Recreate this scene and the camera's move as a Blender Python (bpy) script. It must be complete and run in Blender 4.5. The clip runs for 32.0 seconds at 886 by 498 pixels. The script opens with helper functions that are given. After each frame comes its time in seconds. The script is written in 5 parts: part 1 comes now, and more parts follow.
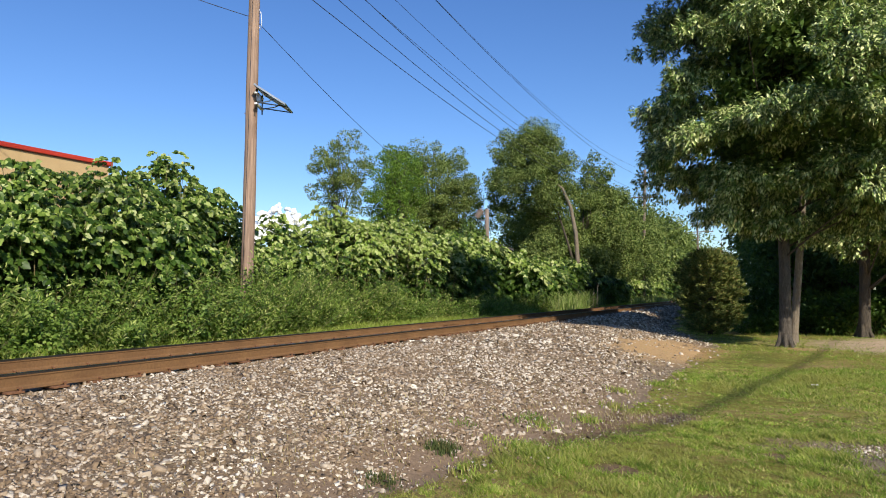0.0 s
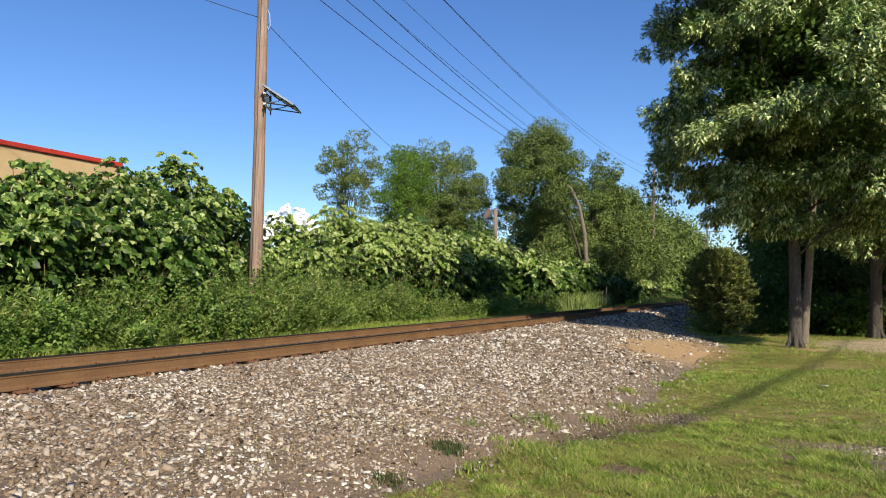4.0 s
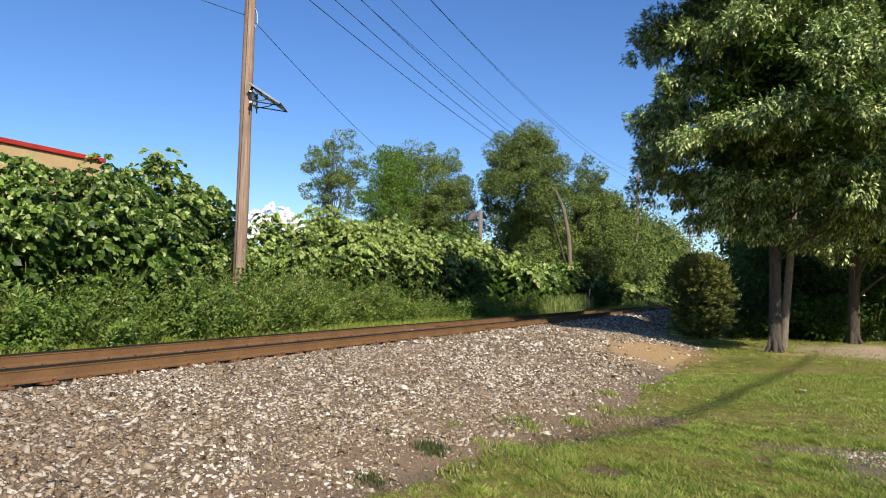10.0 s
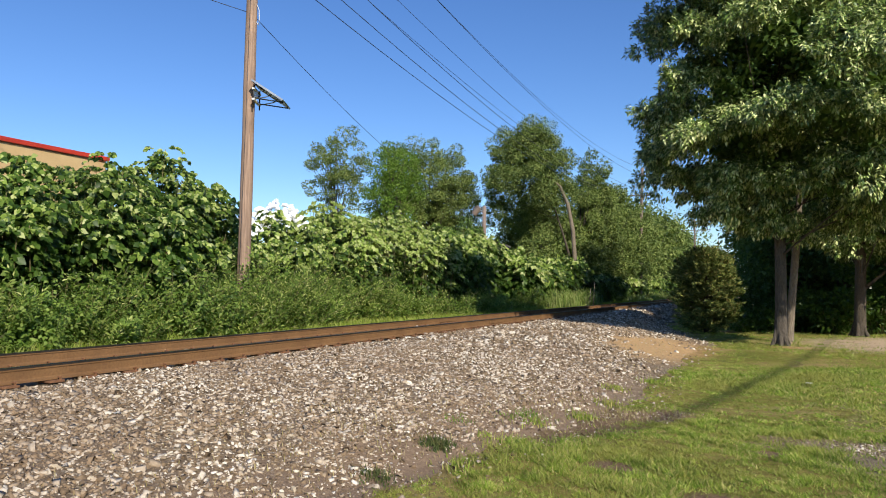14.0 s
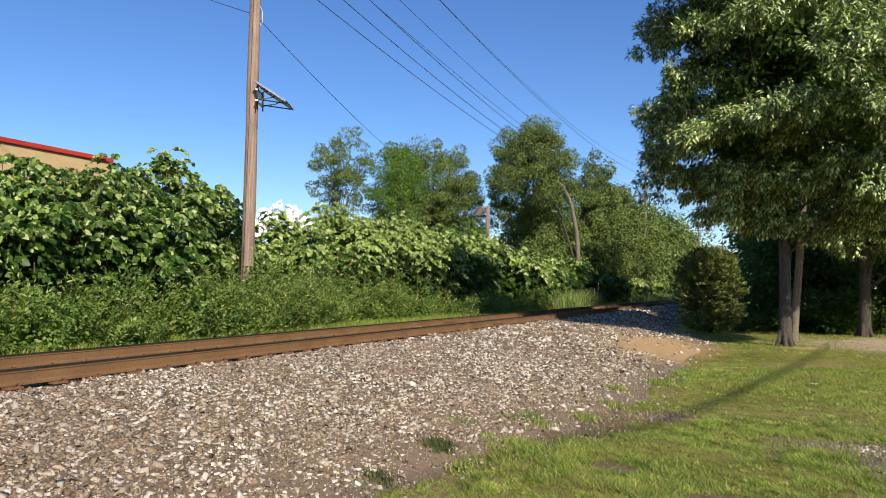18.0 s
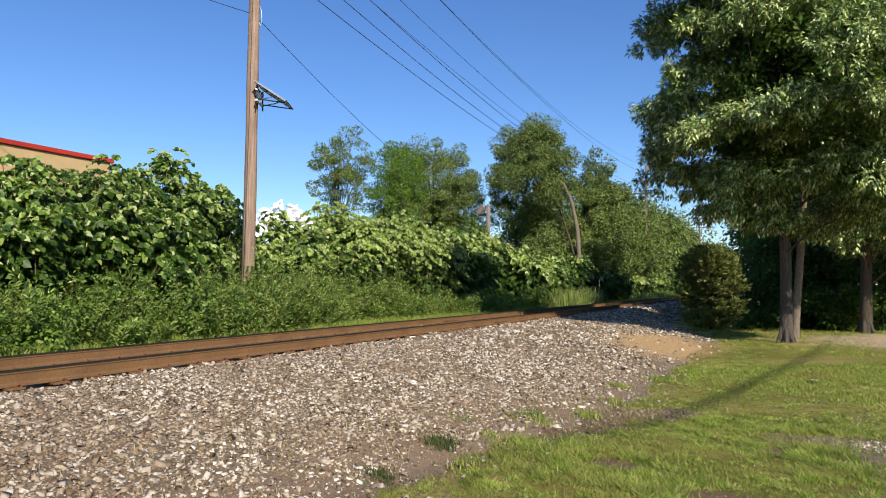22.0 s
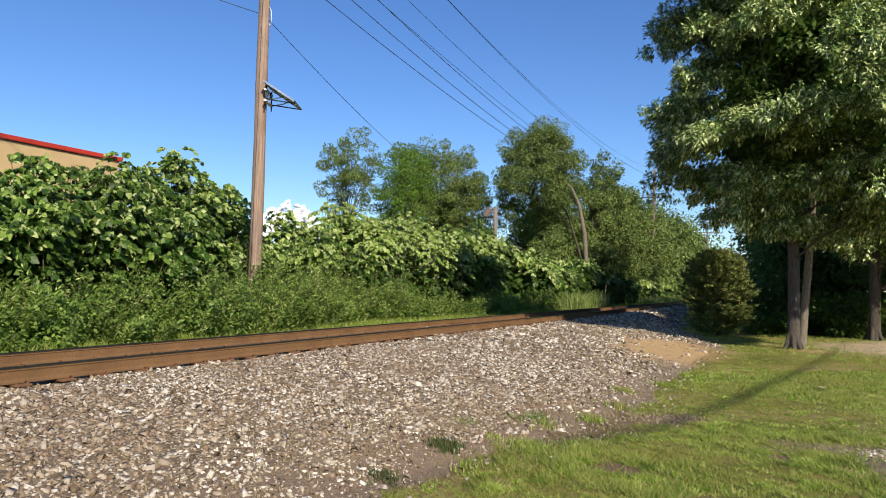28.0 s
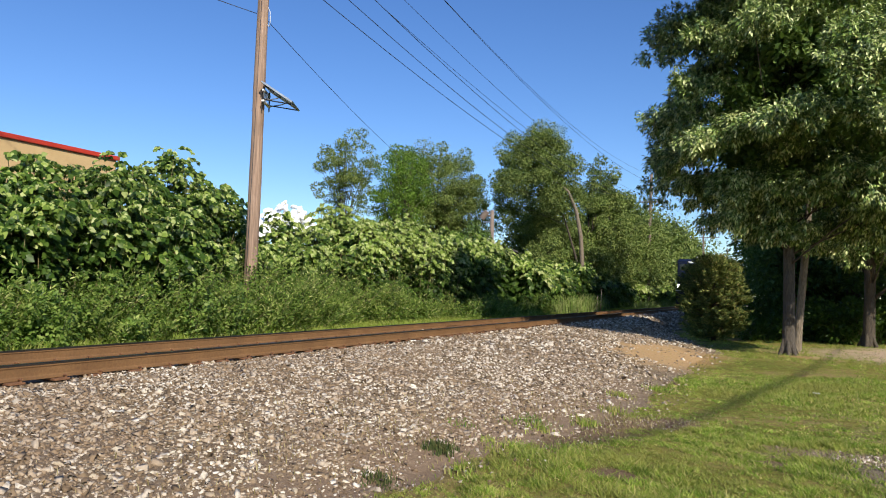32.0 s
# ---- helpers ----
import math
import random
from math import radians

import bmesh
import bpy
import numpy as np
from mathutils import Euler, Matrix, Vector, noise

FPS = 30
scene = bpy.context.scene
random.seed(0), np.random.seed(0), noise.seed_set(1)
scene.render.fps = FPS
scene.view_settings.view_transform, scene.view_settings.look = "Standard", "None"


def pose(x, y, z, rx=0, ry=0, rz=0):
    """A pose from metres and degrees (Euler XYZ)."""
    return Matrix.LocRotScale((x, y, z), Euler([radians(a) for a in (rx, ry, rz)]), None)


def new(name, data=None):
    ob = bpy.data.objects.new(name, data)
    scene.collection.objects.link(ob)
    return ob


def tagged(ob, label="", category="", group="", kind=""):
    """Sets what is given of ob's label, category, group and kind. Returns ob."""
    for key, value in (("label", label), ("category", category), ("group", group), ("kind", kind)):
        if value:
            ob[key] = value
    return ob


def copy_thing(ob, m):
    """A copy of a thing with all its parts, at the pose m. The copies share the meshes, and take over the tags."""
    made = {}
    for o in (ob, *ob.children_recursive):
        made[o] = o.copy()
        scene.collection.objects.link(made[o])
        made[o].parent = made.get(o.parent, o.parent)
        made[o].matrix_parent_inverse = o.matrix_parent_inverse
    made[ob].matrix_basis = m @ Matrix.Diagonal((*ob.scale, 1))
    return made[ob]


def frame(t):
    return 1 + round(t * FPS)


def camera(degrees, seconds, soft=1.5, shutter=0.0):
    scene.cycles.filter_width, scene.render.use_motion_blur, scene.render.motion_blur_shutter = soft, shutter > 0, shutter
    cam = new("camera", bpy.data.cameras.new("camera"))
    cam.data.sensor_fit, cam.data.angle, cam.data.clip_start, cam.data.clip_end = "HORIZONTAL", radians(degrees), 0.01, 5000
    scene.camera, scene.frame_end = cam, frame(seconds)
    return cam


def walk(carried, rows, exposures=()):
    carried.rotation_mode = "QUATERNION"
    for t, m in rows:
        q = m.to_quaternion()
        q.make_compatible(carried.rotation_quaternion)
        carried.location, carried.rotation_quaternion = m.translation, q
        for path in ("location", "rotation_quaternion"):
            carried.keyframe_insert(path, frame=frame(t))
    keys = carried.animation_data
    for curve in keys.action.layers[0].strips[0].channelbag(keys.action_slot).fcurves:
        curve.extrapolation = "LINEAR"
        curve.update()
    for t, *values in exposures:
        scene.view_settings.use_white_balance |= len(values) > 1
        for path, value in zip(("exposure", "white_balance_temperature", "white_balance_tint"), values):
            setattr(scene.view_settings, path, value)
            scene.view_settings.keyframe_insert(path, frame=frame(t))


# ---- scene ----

# ---------------------------------------------------------------- camera
cam = camera(63.9, 32.0, soft=1.0)
PATH = [
    (0.0, -0.028, -0.006, 1.606, 93.399, -0.047, 25.246),
    (0.5, -0.021, -0.004, 1.607, 93.378, -0.052, 25.445),
    (1.0, -0.022, 0.005, 1.606, 93.297, -0.204, 25.693),
    (1.5, -0.017, 0.007, 1.603, 93.291, -0.176, 25.822),
    (2.0, -0.011, 0.014, 1.603, 93.301, 0.190, 26.035),
    (2.5, -0.016, 0.015, 1.601, 93.356, 0.115, 26.130),
    (3.0, -0.022, 0.019, 1.603, 93.351, -0.294, 26.091),
    (3.5, -0.021, 0.015, 1.602, 93.365, -0.297, 26.034),
    (5.5, -0.005, -0.010, 1.608, 93.538, 0.761, 25.711),
    (6.0, -0.005, -0.010, 1.608, 93.627, 0.220, 25.570),
    (6.5, -0.006, -0.009, 1.607, 93.660, -0.059, 25.438),
    (7.0, -0.006, -0.015, 1.609, 93.721, -0.269, 25.347),
    (7.5, -0.009, -0.022, 1.611, 93.767, -0.517, 25.377),
    (8.0, -0.009, -0.031, 1.612, 93.767, -0.870, 25.221),
    (8.5, -0.017, -0.021, 1.609, 93.668, -1.056, 25.077),
    (9.0, -0.014, -0.023, 1.606, 93.643, -0.931, 24.905),
    (9.5, -0.009, -0.023, 1.605, 93.540, -0.757, 24.739),
    (10.0, -0.007, -0.029, 1.608, 93.491, -0.787, 24.648),
    (10.5, -0.006, -0.024, 1.609, 93.439, -0.767, 24.642),
    (11.0, -0.010, -0.020, 1.604, 93.399, -0.694, 24.636),
    (11.5, -0.011, -0.018, 1.605, 93.336, -0.705, 24.577),
    (12.0, -0.014, -0.017, 1.604, 93.254, -0.674, 24.541),
    (12.5, -0.015, -0.013, 1.607, 93.200, -0.785, 24.511),
    (13.0, -0.011, -0.014, 1.604, 93.149, -0.576, 24.644),
    (13.5, -0.011, -0.010, 1.606, 93.136, -0.436, 24.819),
    (14.0, -0.009, -0.007, 1.604, 93.154, -0.350, 25.020),
    (14.5, -0.009, -0.007, 1.606, 93.192, -0.424, 25.145),
    (16.5, -0.009, -0.004, 1.605, 93.181, -0.573, 25.216),
    (17.0, -0.011, -0.001, 1.606, 93.207, -0.694, 25.161),
    (17.5, -0.007, -0.005, 1.607, 93.234, -0.486, 25.206),
    (18.0, -0.005, 0.000, 1.606, 93.202, -0.278, 25.314),
    (18.5, -0.003, -0.003, 1.605, 93.210, -0.243, 25.224),
    (19.0, -0.006, -0.004, 1.604, 93.265, 0.066, 25.134),
    (19.5, -0.008, -0.007, 1.605, 93.274, 0.046, 25.182),
    (20.0, 0.000, -0.009, 1.603, 93.303, -0.106, 25.272),
    (20.5, -0.004, -0.011, 1.599, 93.344, -0.046, 25.321),
    (21.0, -0.003, -0.011, 1.603, 93.278, 0.008, 25.320),
    (21.5, 0.001, -0.005, 1.598, 93.219, -0.012, 25.330),
    (22.0, 0.003, -0.002, 1.602, 93.099, 0.055, 25.403),
    (22.5, -0.001, 0.000, 1.601, 93.056, 0.129, 25.432),
    (23.0, 0.000, -0.000, 1.600, 93.000, -0.000, 25.400),
    (23.5, 0.002, 0.003, 1.598, 92.958, -0.132, 25.332),
    (24.0, -0.001, 0.004, 1.598, 92.929, -0.257, 25.363),
    (24.5, 0.001, -0.005, 1.598, 92.952, -0.517, 25.388),
    (25.0, 0.001, -0.006, 1.603, 92.932, -0.584, 25.405),
    (25.5, 0.001, -0.002, 1.601, 92.940, -0.625, 25.520),
    (27.5, 0.006, 0.001, 1.603, 93.132, -0.680, 25.891),
    (28.0, 0.008, 0.001, 1.604, 93.241, -0.644, 25.910),
    (28.5, 0.005, 0.004, 1.602, 93.254, -0.561, 25.887),
    (29.0, 0.008, 0.006, 1.600, 93.337, -0.552, 25.829),
    (29.5, 0.007, 0.006, 1.602, 93.405, -0.626, 25.742),
    (30.0, 0.008, 0.007, 1.604, 93.431, -0.623, 25.685),
    (30.5, 0.004, 0.011, 1.599, 93.447, -0.697, 25.612),
    (31.0, 0.008, 0.008, 1.604, 93.413, -0.833, 25.603),
    (31.5, 0.005, 0.009, 1.600, 93.432, -0.923, 25.470),
    (32.0, 0.008, 0.007, 1.604, 93.450, -1.220, 25.592),
]
walk(cam, [(t, pose(x, y, z, rx, ry, rz)) for t, x, y, z, rx, ry, rz in PATH])

# ---------------------------------------------------------------- sky and sun
SUN_WAY = Vector((0.75, -0.66, 0)).normalized()
SUN_HIGH = radians(33)
world = bpy.data.worlds.new("world")
scene.world = world
world.use_nodes = True
wn = world.node_tree
sky = wn.nodes.new("ShaderNodeTexSky")
sky.sky_type = "NISHITA"
sky.sun_disc = False
sky.sun_elevation = SUN_HIGH
sky.sun_rotation = math.atan2(SUN_WAY.x, SUN_WAY.y)
sky.air_density, sky.dust_density, sky.ozone_density = 1.0, 0.1, 5.0
wn.nodes["Background"].inputs["Strength"].default_value = 0.114
deep = wn.nodes.new("ShaderNodeHueSaturation")
deep.inputs["Hue"].default_value = 0.5095
deep.inputs["Saturation"].default_value = 1.15
wn.links.new(sky.outputs[0], deep.inputs["Color"])
wn.links.new(deep.outputs[0], wn.nodes["Background"].inputs["Color"])
sun_data = bpy.data.lights.new("sun", "SUN")
sun_data.energy, sun_data.angle, sun_data.color = 4.5, radians(0.6), (1.0, 0.935, 0.80)
sun = new("sun", sun_data)
sun_dir = Vector((SUN_WAY.x * math.cos(SUN_HIGH), SUN_WAY.y * math.cos(SUN_HIGH), math.sin(SUN_HIGH)))
sun.matrix_world = Matrix.Translation((0, 0, 60)) @ (-sun_dir).to_track_quat("-Z", "Y").to_matrix().to_4x4()
scene.view_settings.exposure = 0.4

# ---------------------------------------------------------------- materials


def mat(name):
    m = bpy.data.materials.new(name)
    m.use_nodes = True
    nt = m.node_tree
    return m, nt, nt.nodes["Principled BSDF"]


def node(nt, kind, **values):
    n = nt.nodes.new(kind)
    for key, value in values.items():
        n.inputs[key].default_value = value
    return n


def ramp(nt, source, stops):
    r = nt.nodes.new("ShaderNodeValToRGB")
    els = r.color_ramp.elements
    while len(els) < len(stops):
        els.new(0.5)
    for e, (at, col) in zip(els, stops):
        e.position, e.color = at, (*col, 1)
    nt.links.new(source, r.inputs[0])
    return r.outputs[0]


def mix(nt, fac, a, b, how="MIX"):
    m = nt.nodes.new("ShaderNodeMix")
    m.data_type, m.blend_type = "RGBA", how
    for socket, value in ((m.inputs[0], fac), (m.inputs[6], a), (m.inputs[7], b)):
        if isinstance(value, bpy.types.NodeSocket):
            nt.links.new(value, socket)
        elif isinstance(value, (int, float)):
            socket.default_value = value
        else:
            socket.default_value = (*value, 1)
    return m.outputs[2]


def noise_tex(nt, scale, detail=4.0, rough=0.6, coords=None, distort=0.0):
    n = node(nt, "ShaderNodeTexNoise", Scale=scale, Detail=detail, Roughness=rough, Distortion=distort)
    if coords is not None:
        nt.links.new(coords, n.inputs["Vector"])
    return n.outputs[0]


def place(nt):
    return nt.nodes.new("ShaderNodeNewGeometry").outputs["Position"]


def own(nt):
    return nt.nodes.new("ShaderNodeTexCoord").outputs["Object"]


def bump(nt, bsdf, height, strength=0.4, distance=0.01):
    b = node(nt, "ShaderNodeBump", Strength=strength, Distance=distance)
    nt.links.new(height, b.inputs["Height"])
    nt.links.new(b.outputs[0], bsdf.inputs["Normal"])


def grainy(name, a, b, scale=8.0, rough=0.7, metal=0.0, fine=60.0, relief=0.4, depth=0.004, c=None, spots=0.0):
    """A surface with stains at one scale and grain at another."""
    m, nt, bs = mat(name)
    co = own(nt)
    big = noise_tex(nt, scale, 5, 0.6, co)
    small = noise_tex(nt, fine, 3, 0.7, co)
    col = ramp(nt, big, [(0.3, a), (0.7, b)])
    shade = ramp(nt, small, [(0.25, (0.65,) * 3), (0.75, (1.15,) * 3)])
    col = mix(nt, 1.0, col, shade, "MULTIPLY")
    if c is not None:
        spot = noise_tex(nt, scale * 2.3, 6, 0.7, co, 1.0)
        col = mix(nt, ramp(nt, spot, [(0.62 - spots, (0, 0, 0)), (0.72 - spots, (1, 1, 1))]), col, c)
    nt.links.new(col, bs.inputs["Base Color"])
    bs.inputs["Roughness"].default_value = rough
    bs.inputs["Metallic"].default_value = metal
    bump(nt, bs, small, relief, depth)
    return m


def leafy(name, stops, through_share=0.35, rough=0.5, through_col=(0.25, 0.42, 0.05), patches=0.25, dry=None, patch_scale=0.7):
    """Leaves: colour by leaf, larger patches of lighter and darker colour, light through the blade."""
    m, nt, bs = mat(name)
    geo = nt.nodes.new("ShaderNodeNewGeometry")
    col = ramp(nt, geo.outputs["Random Per Island"], stops)
    big = noise_tex(nt, patch_scale, 3, 0.5, geo.outputs["Position"])
    col = mix(nt, 1.0, col, ramp(nt, big, [(0.3, (1 - patches,) * 3), (0.7, (1 + patches,) * 3)]), "MULTIPLY")
    if dry is not None:
        worn = noise_tex(nt, 0.55, 5, 0.65, geo.outputs["Position"], 0.4)
        col = mix(nt, ramp(nt, worn, [(0.47, (0, 0, 0)), (0.62, (0.85,) * 3)]), col, dry)
    nt.links.new(col, bs.inputs["Base Color"])
    bs.inputs["Roughness"].default_value = rough
    bs.inputs["Specular IOR Level"].default_value = 0.35 if rough < 0.4 else 0.2
    tr = nt.nodes.new("ShaderNodeBsdfTranslucent")
    nt.links.new(mix(nt, 0.5, col, through_col), tr.inputs["Color"])
    sh = nt.nodes.new("ShaderNodeMixShader")
    sh.inputs[0].default_value = through_share
    nt.links.new(bs.outputs[0], sh.inputs[1])
    nt.links.new(tr.outputs[0], sh.inputs[2])
    nt.links.new(sh.outputs[0], nt.nodes["Material Output"].inputs["Surface"])
    return m


def spot(nt, pos, cx, cy, rx, ry, soft=0.35, ragged=0.5):
    """1 within an uneven oval patch of the ground, 0 outside."""
    sub = node(nt, "ShaderNodeVectorMath")
    sub.operation = "SUBTRACT"
    nt.links.new(pos, sub.inputs[0])
    sub.inputs[1].default_value = (cx, cy, 0)
    mul = node(nt, "ShaderNodeVectorMath")
    mul.operation = "MULTIPLY"
    nt.links.new(sub.outputs[0], mul.inputs[0])
    mul.inputs[1].default_value = (1 / rx, 1 / ry, 0)
    ln = node(nt, "ShaderNodeVectorMath")
    ln.operation = "LENGTH"
    nt.links.new(mul.outputs[0], ln.inputs[0])
    add = node(nt, "ShaderNodeMath")
    add.operation = "MULTIPLY_ADD"
    nt.links.new(noise_tex(nt, 2.2, 4, 0.65, pos), add.inputs[0])
    add.inputs[1].default_value = ragged * 2
    nt.links.new(ln.outputs["Value"], add.inputs[2])
    mp = node(nt, "ShaderNodeMapRange")
    mp.inputs["From Min"].default_value = 1 + ragged - soft
    mp.inputs["From Max"].default_value = 1 + ragged + soft
    mp.inputs["To Min"].default_value = 1
    mp.inputs["To Max"].default_value = 0
    nt.links.new(add.outputs[0], mp.inputs["Value"])
    return mp.outputs[0]


# bare places on the ground: x, y, half widths
DIRT = [(-2.75, 19.3, 1.3, 2.6), (-2.35, 14.0, 0.5, 2.4), (-3.5, 6.2, 0.75, 1.6), (-2.4, 8.6, 0.8, 1.3), (-1.75, 9.3, 0.45, 0.35),
        (-1.36, 6.55, 0.22, 0.22), (-1.26, 9.6, 0.35, 0.4), (-2.7, 9.9, 0.6, 0.9), (-0.4, 5.9, 0.3, 0.22), (-3.7, 3.8, 0.75, 1.6), (-0.06, 7.75, 0.22, 0.16), (0.55, 22.0, 0.6, 0.5)]
EARTHY = [(-3.05, 6.2, 0.65, 1.7), (-2.7, 8.5, 0.75, 1.4), (-2.6, 11.0, 0.6, 1.8), (-3.25, 3.9, 0.6, 1.5)]
GRAVEL = [(1.0, 8.4, 1.15, 0.5), (1.95, 7.8, 1.6, 0.95), (5.4, 24.6, 4.8, 3.7), (9, 25.0, 6, 3.0), (12.0, 10.0, 9.0, 5.0)]
# a slight dip put into the turf along the lawn's shadow band: points of its middle
SHADOW_BAND = [(-2.3, 7.4), (-1.4, 8.7), (-0.84, 11.1), (-0.3, 14.0), (0.25, 16.8), (1.0, 21.7)]


SOIL_STOPS = [(0.3, (0.115, 0.070, 0.042)), (0.5, (0.225, 0.147, 0.088)), (0.62, (0.29, 0.20, 0.122)), (0.75, (0.48, 0.38, 0.26))]


def ground_material():
    m, nt, bs = mat("ground_turf_and_soil")
    pos = place(nt)
    a = noise_tex(nt, 0.45, 4, 0.6, pos)
    b = noise_tex(nt, 9.0, 5, 0.7, pos)
    col = ramp(nt, a, [(0.3, (0.165, 0.18, 0.034)), (0.5, (0.26, 0.23, 0.056)), (0.7, (0.40, 0.28, 0.125))])
    col = mix(nt, 1.0, col, ramp(nt, b, [(0.3, (0.6,) * 3), (0.7, (1.25,) * 3)]), "MULTIPLY")
    soil = ramp(nt, noise_tex(nt, 22, 8, 0.8, pos), SOIL_STOPS)
    dry = ramp(nt, noise_tex(nt, 18, 5, 0.7, pos), [(0.3, (0.36, 0.21, 0.085)), (0.7, (0.56, 0.36, 0.165))])
    grit = ramp(nt, noise_tex(nt, 55, 4, 0.8, pos), [(0.35, (0.14, 0.105, 0.068)), (0.5, (0.26, 0.20, 0.135)), (0.72, (0.46, 0.38, 0.28))])
    buff = ramp(nt, noise_tex(nt, 40, 5, 0.8, pos), [(0.3, (0.36, 0.255, 0.16)), (0.5, (0.57, 0.42, 0.28)), (0.75, (0.72, 0.58, 0.43))])
    for k, (cx, cy, rx, ry) in enumerate(DIRT):
        col = mix(nt, spot(nt, pos, cx, cy, rx, ry), col, dry if k in (0, len(DIRT) - 1) else soil)
    for k, (cx, cy, rx, ry) in enumerate(GRAVEL):
        col = mix(nt, spot(nt, pos, cx, cy, rx, ry, 0.3, 0.45), col, grit if k < 2 else buff)
    nt.links.new(col, bs.inputs["Base Color"])
    bs.inputs["Roughness"].default_value = 0.95
    bs.inputs["Specular IOR Level"].default_value = 0.1
    bump(nt, bs, noise_tex(nt, 42, 8, 0.85, pos), 1.0, 0.035)
    return m


def stone_material(name, stops, dusty, single=False):
    m, nt, bs = mat(name)
    geo = nt.nodes.new("ShaderNodeNewGeometry")
    chance = nt.nodes.new("ShaderNodeObjectInfo").outputs["Random"] if single else geo.outputs["Random Per Island"]
    col = ramp(nt, chance, stops)
    small = noise_tex(nt, 45, 4, 0.7, geo.outputs["Position"])
    col = mix(nt, 1.0, col, ramp(nt, small, [(0.3, (0.7,) * 3), (0.7, (1.15,) * 3)]), "MULTIPLY")
    big = noise_tex(nt, 0.9, 4, 0.6, geo.outputs["Position"])
    col = mix(nt, ramp(nt, big, [(0.42, (0, 0, 0)), (0.7, (0.75,) * 3)]), col, dusty)
    nt.links.new(col, bs.inputs["Base Color"])
    bs.inputs["Roughness"].default_value = 0.85
    bs.inputs["Specular IOR Level"].default_value = 0.25
    bump(nt, bs, small, 0.4, 0.004)
    return m


def bed_material():
    m, nt, bs = mat("ballast_fines")
    pos = place(nt)
    vor = node(nt, "ShaderNodeTexVoronoi", Scale=34.0)
    nt.links.new(pos, vor.inputs["Vector"])
    col = ramp(nt, vor.outputs["Color"], [(0.2, (0.09, 0.06, 0.035)), (0.55, (0.18, 0.125, 0.072)), (0.75, (0.31, 0.235, 0.145)), (0.95, (0.62, 0.54, 0.40))])
    col = mix(nt, ramp(nt, noise_tex(nt, 1.1, 4, 0.6, pos), [(0.4, (0, 0, 0)), (0.65, (0.8,) * 3)]), col, (0.17, 0.115, 0.072))
    dry = ramp(nt, noise_tex(nt, 18, 6, 0.75, pos), [(0.3, (0.36, 0.21, 0.085)), (0.7, (0.56, 0.36, 0.165))])
    col = mix(nt, spot(nt, pos, -2.75, 19.0, 1.35, 3.0), col, dry)
    soil = ramp(nt, noise_tex(nt, 26, 8, 0.8, pos), SOIL_STOPS)
    for cx, cy, rx, ry in EARTHY:
        col = mix(nt, spot(nt, pos, cx, cy, rx, ry, 0.6), col, soil)
    nt.links.new(col, bs.inputs["Base Color"])
    bs.inputs["Roughness"].default_value = 0.95
    bump(nt, bs, noise_tex(nt, 60, 6, 0.8, pos), 0.8, 0.015)
    return m


def wood_material(name, a, b, stretch=14.0, rough=0.85):
    """Weathered wood with the grain along z."""
    m, nt, bs = mat(name)
    co = own(nt)
    mp = nt.nodes.new("ShaderNodeMapping")
    mp.inputs["Scale"].default_value = (stretch, stretch, 0.6)
    nt.links.new(co, mp.inputs["Vector"])
    grain = noise_tex(nt, 2.0, 6, 0.7, mp.outputs[0], 0.6)
    col = ramp(nt, grain, [(0.25, a), (0.55, b), (0.8, tuple(min(1, c * 1.6) for c in b))])
    col = mix(nt, 1.0, col, ramp(nt, noise_tex(nt, 0.6, 4, 0.6, co), [(0.3, (0.75,) * 3), (0.7, (1.15,) * 3)]), "MULTIPLY")
    nt.links.new(col, bs.inputs["Base Color"])
    bs.inputs["Roughness"].default_value = rough
    bump(nt, bs, grain, 0.7, 0.015)
    return m


def bark_material(name, a, b):
    m, nt, bs = mat(name)
    co = own(nt)
    mp = nt.nodes.new("ShaderNodeMapping")
    mp.inputs["Scale"].default_value = (9, 9, 2.0)
    nt.links.new(co, mp.inputs["Vector"])
    ridge = noise_tex(nt, 2.2, 6, 0.75, mp.outputs[0], 1.2)
    col = ramp(nt, ridge, [(0.3, a), (0.65, b)])
    nt.links.new(col, bs.inputs["Base Color"])
    bs.inputs["Roughness"].default_value = 0.95
    bump(nt, bs, ridge, 1.0, 0.04)
    return m


M_GROUND = ground_material()
M_BED = bed_material()
M_STONE = stone_material("ballast_stone", [(0.0, (0.11, 0.074, 0.044)), (0.35, (0.24, 0.168, 0.10)), (0.55, (0.40, 0.305, 0.21)), (0.78, (0.60, 0.505, 0.395)),
                                           (1.0, (0.80, 0.725, 0.61))], (0.25, 0.17, 0.105))
M_STONE_SINGLE = stone_material("large_ballast_stone", [(0.0, (0.22, 0.155, 0.095)), (0.4, (0.40, 0.32, 0.22)), (0.75, (0.60, 0.52, 0.39)), (1.0, (0.80, 0.74, 0.60))], (0.40, 0.30, 0.19), True)
M_RAIL = grainy("rusty_rail_steel", (0.15, 0.072, 0.025), (0.225, 0.115, 0.042), 1.5, 0.8, 0.0, 35, 0.5, 0.003, (0.27, 0.13, 0.055), 0.0)
M_RAIL_TOP = grainy("worn_rail_head", (0.04, 0.035, 0.03), (0.08, 0.07, 0.06), 2.0, 0.35, 0.8, 70, 0.15, 0.001)
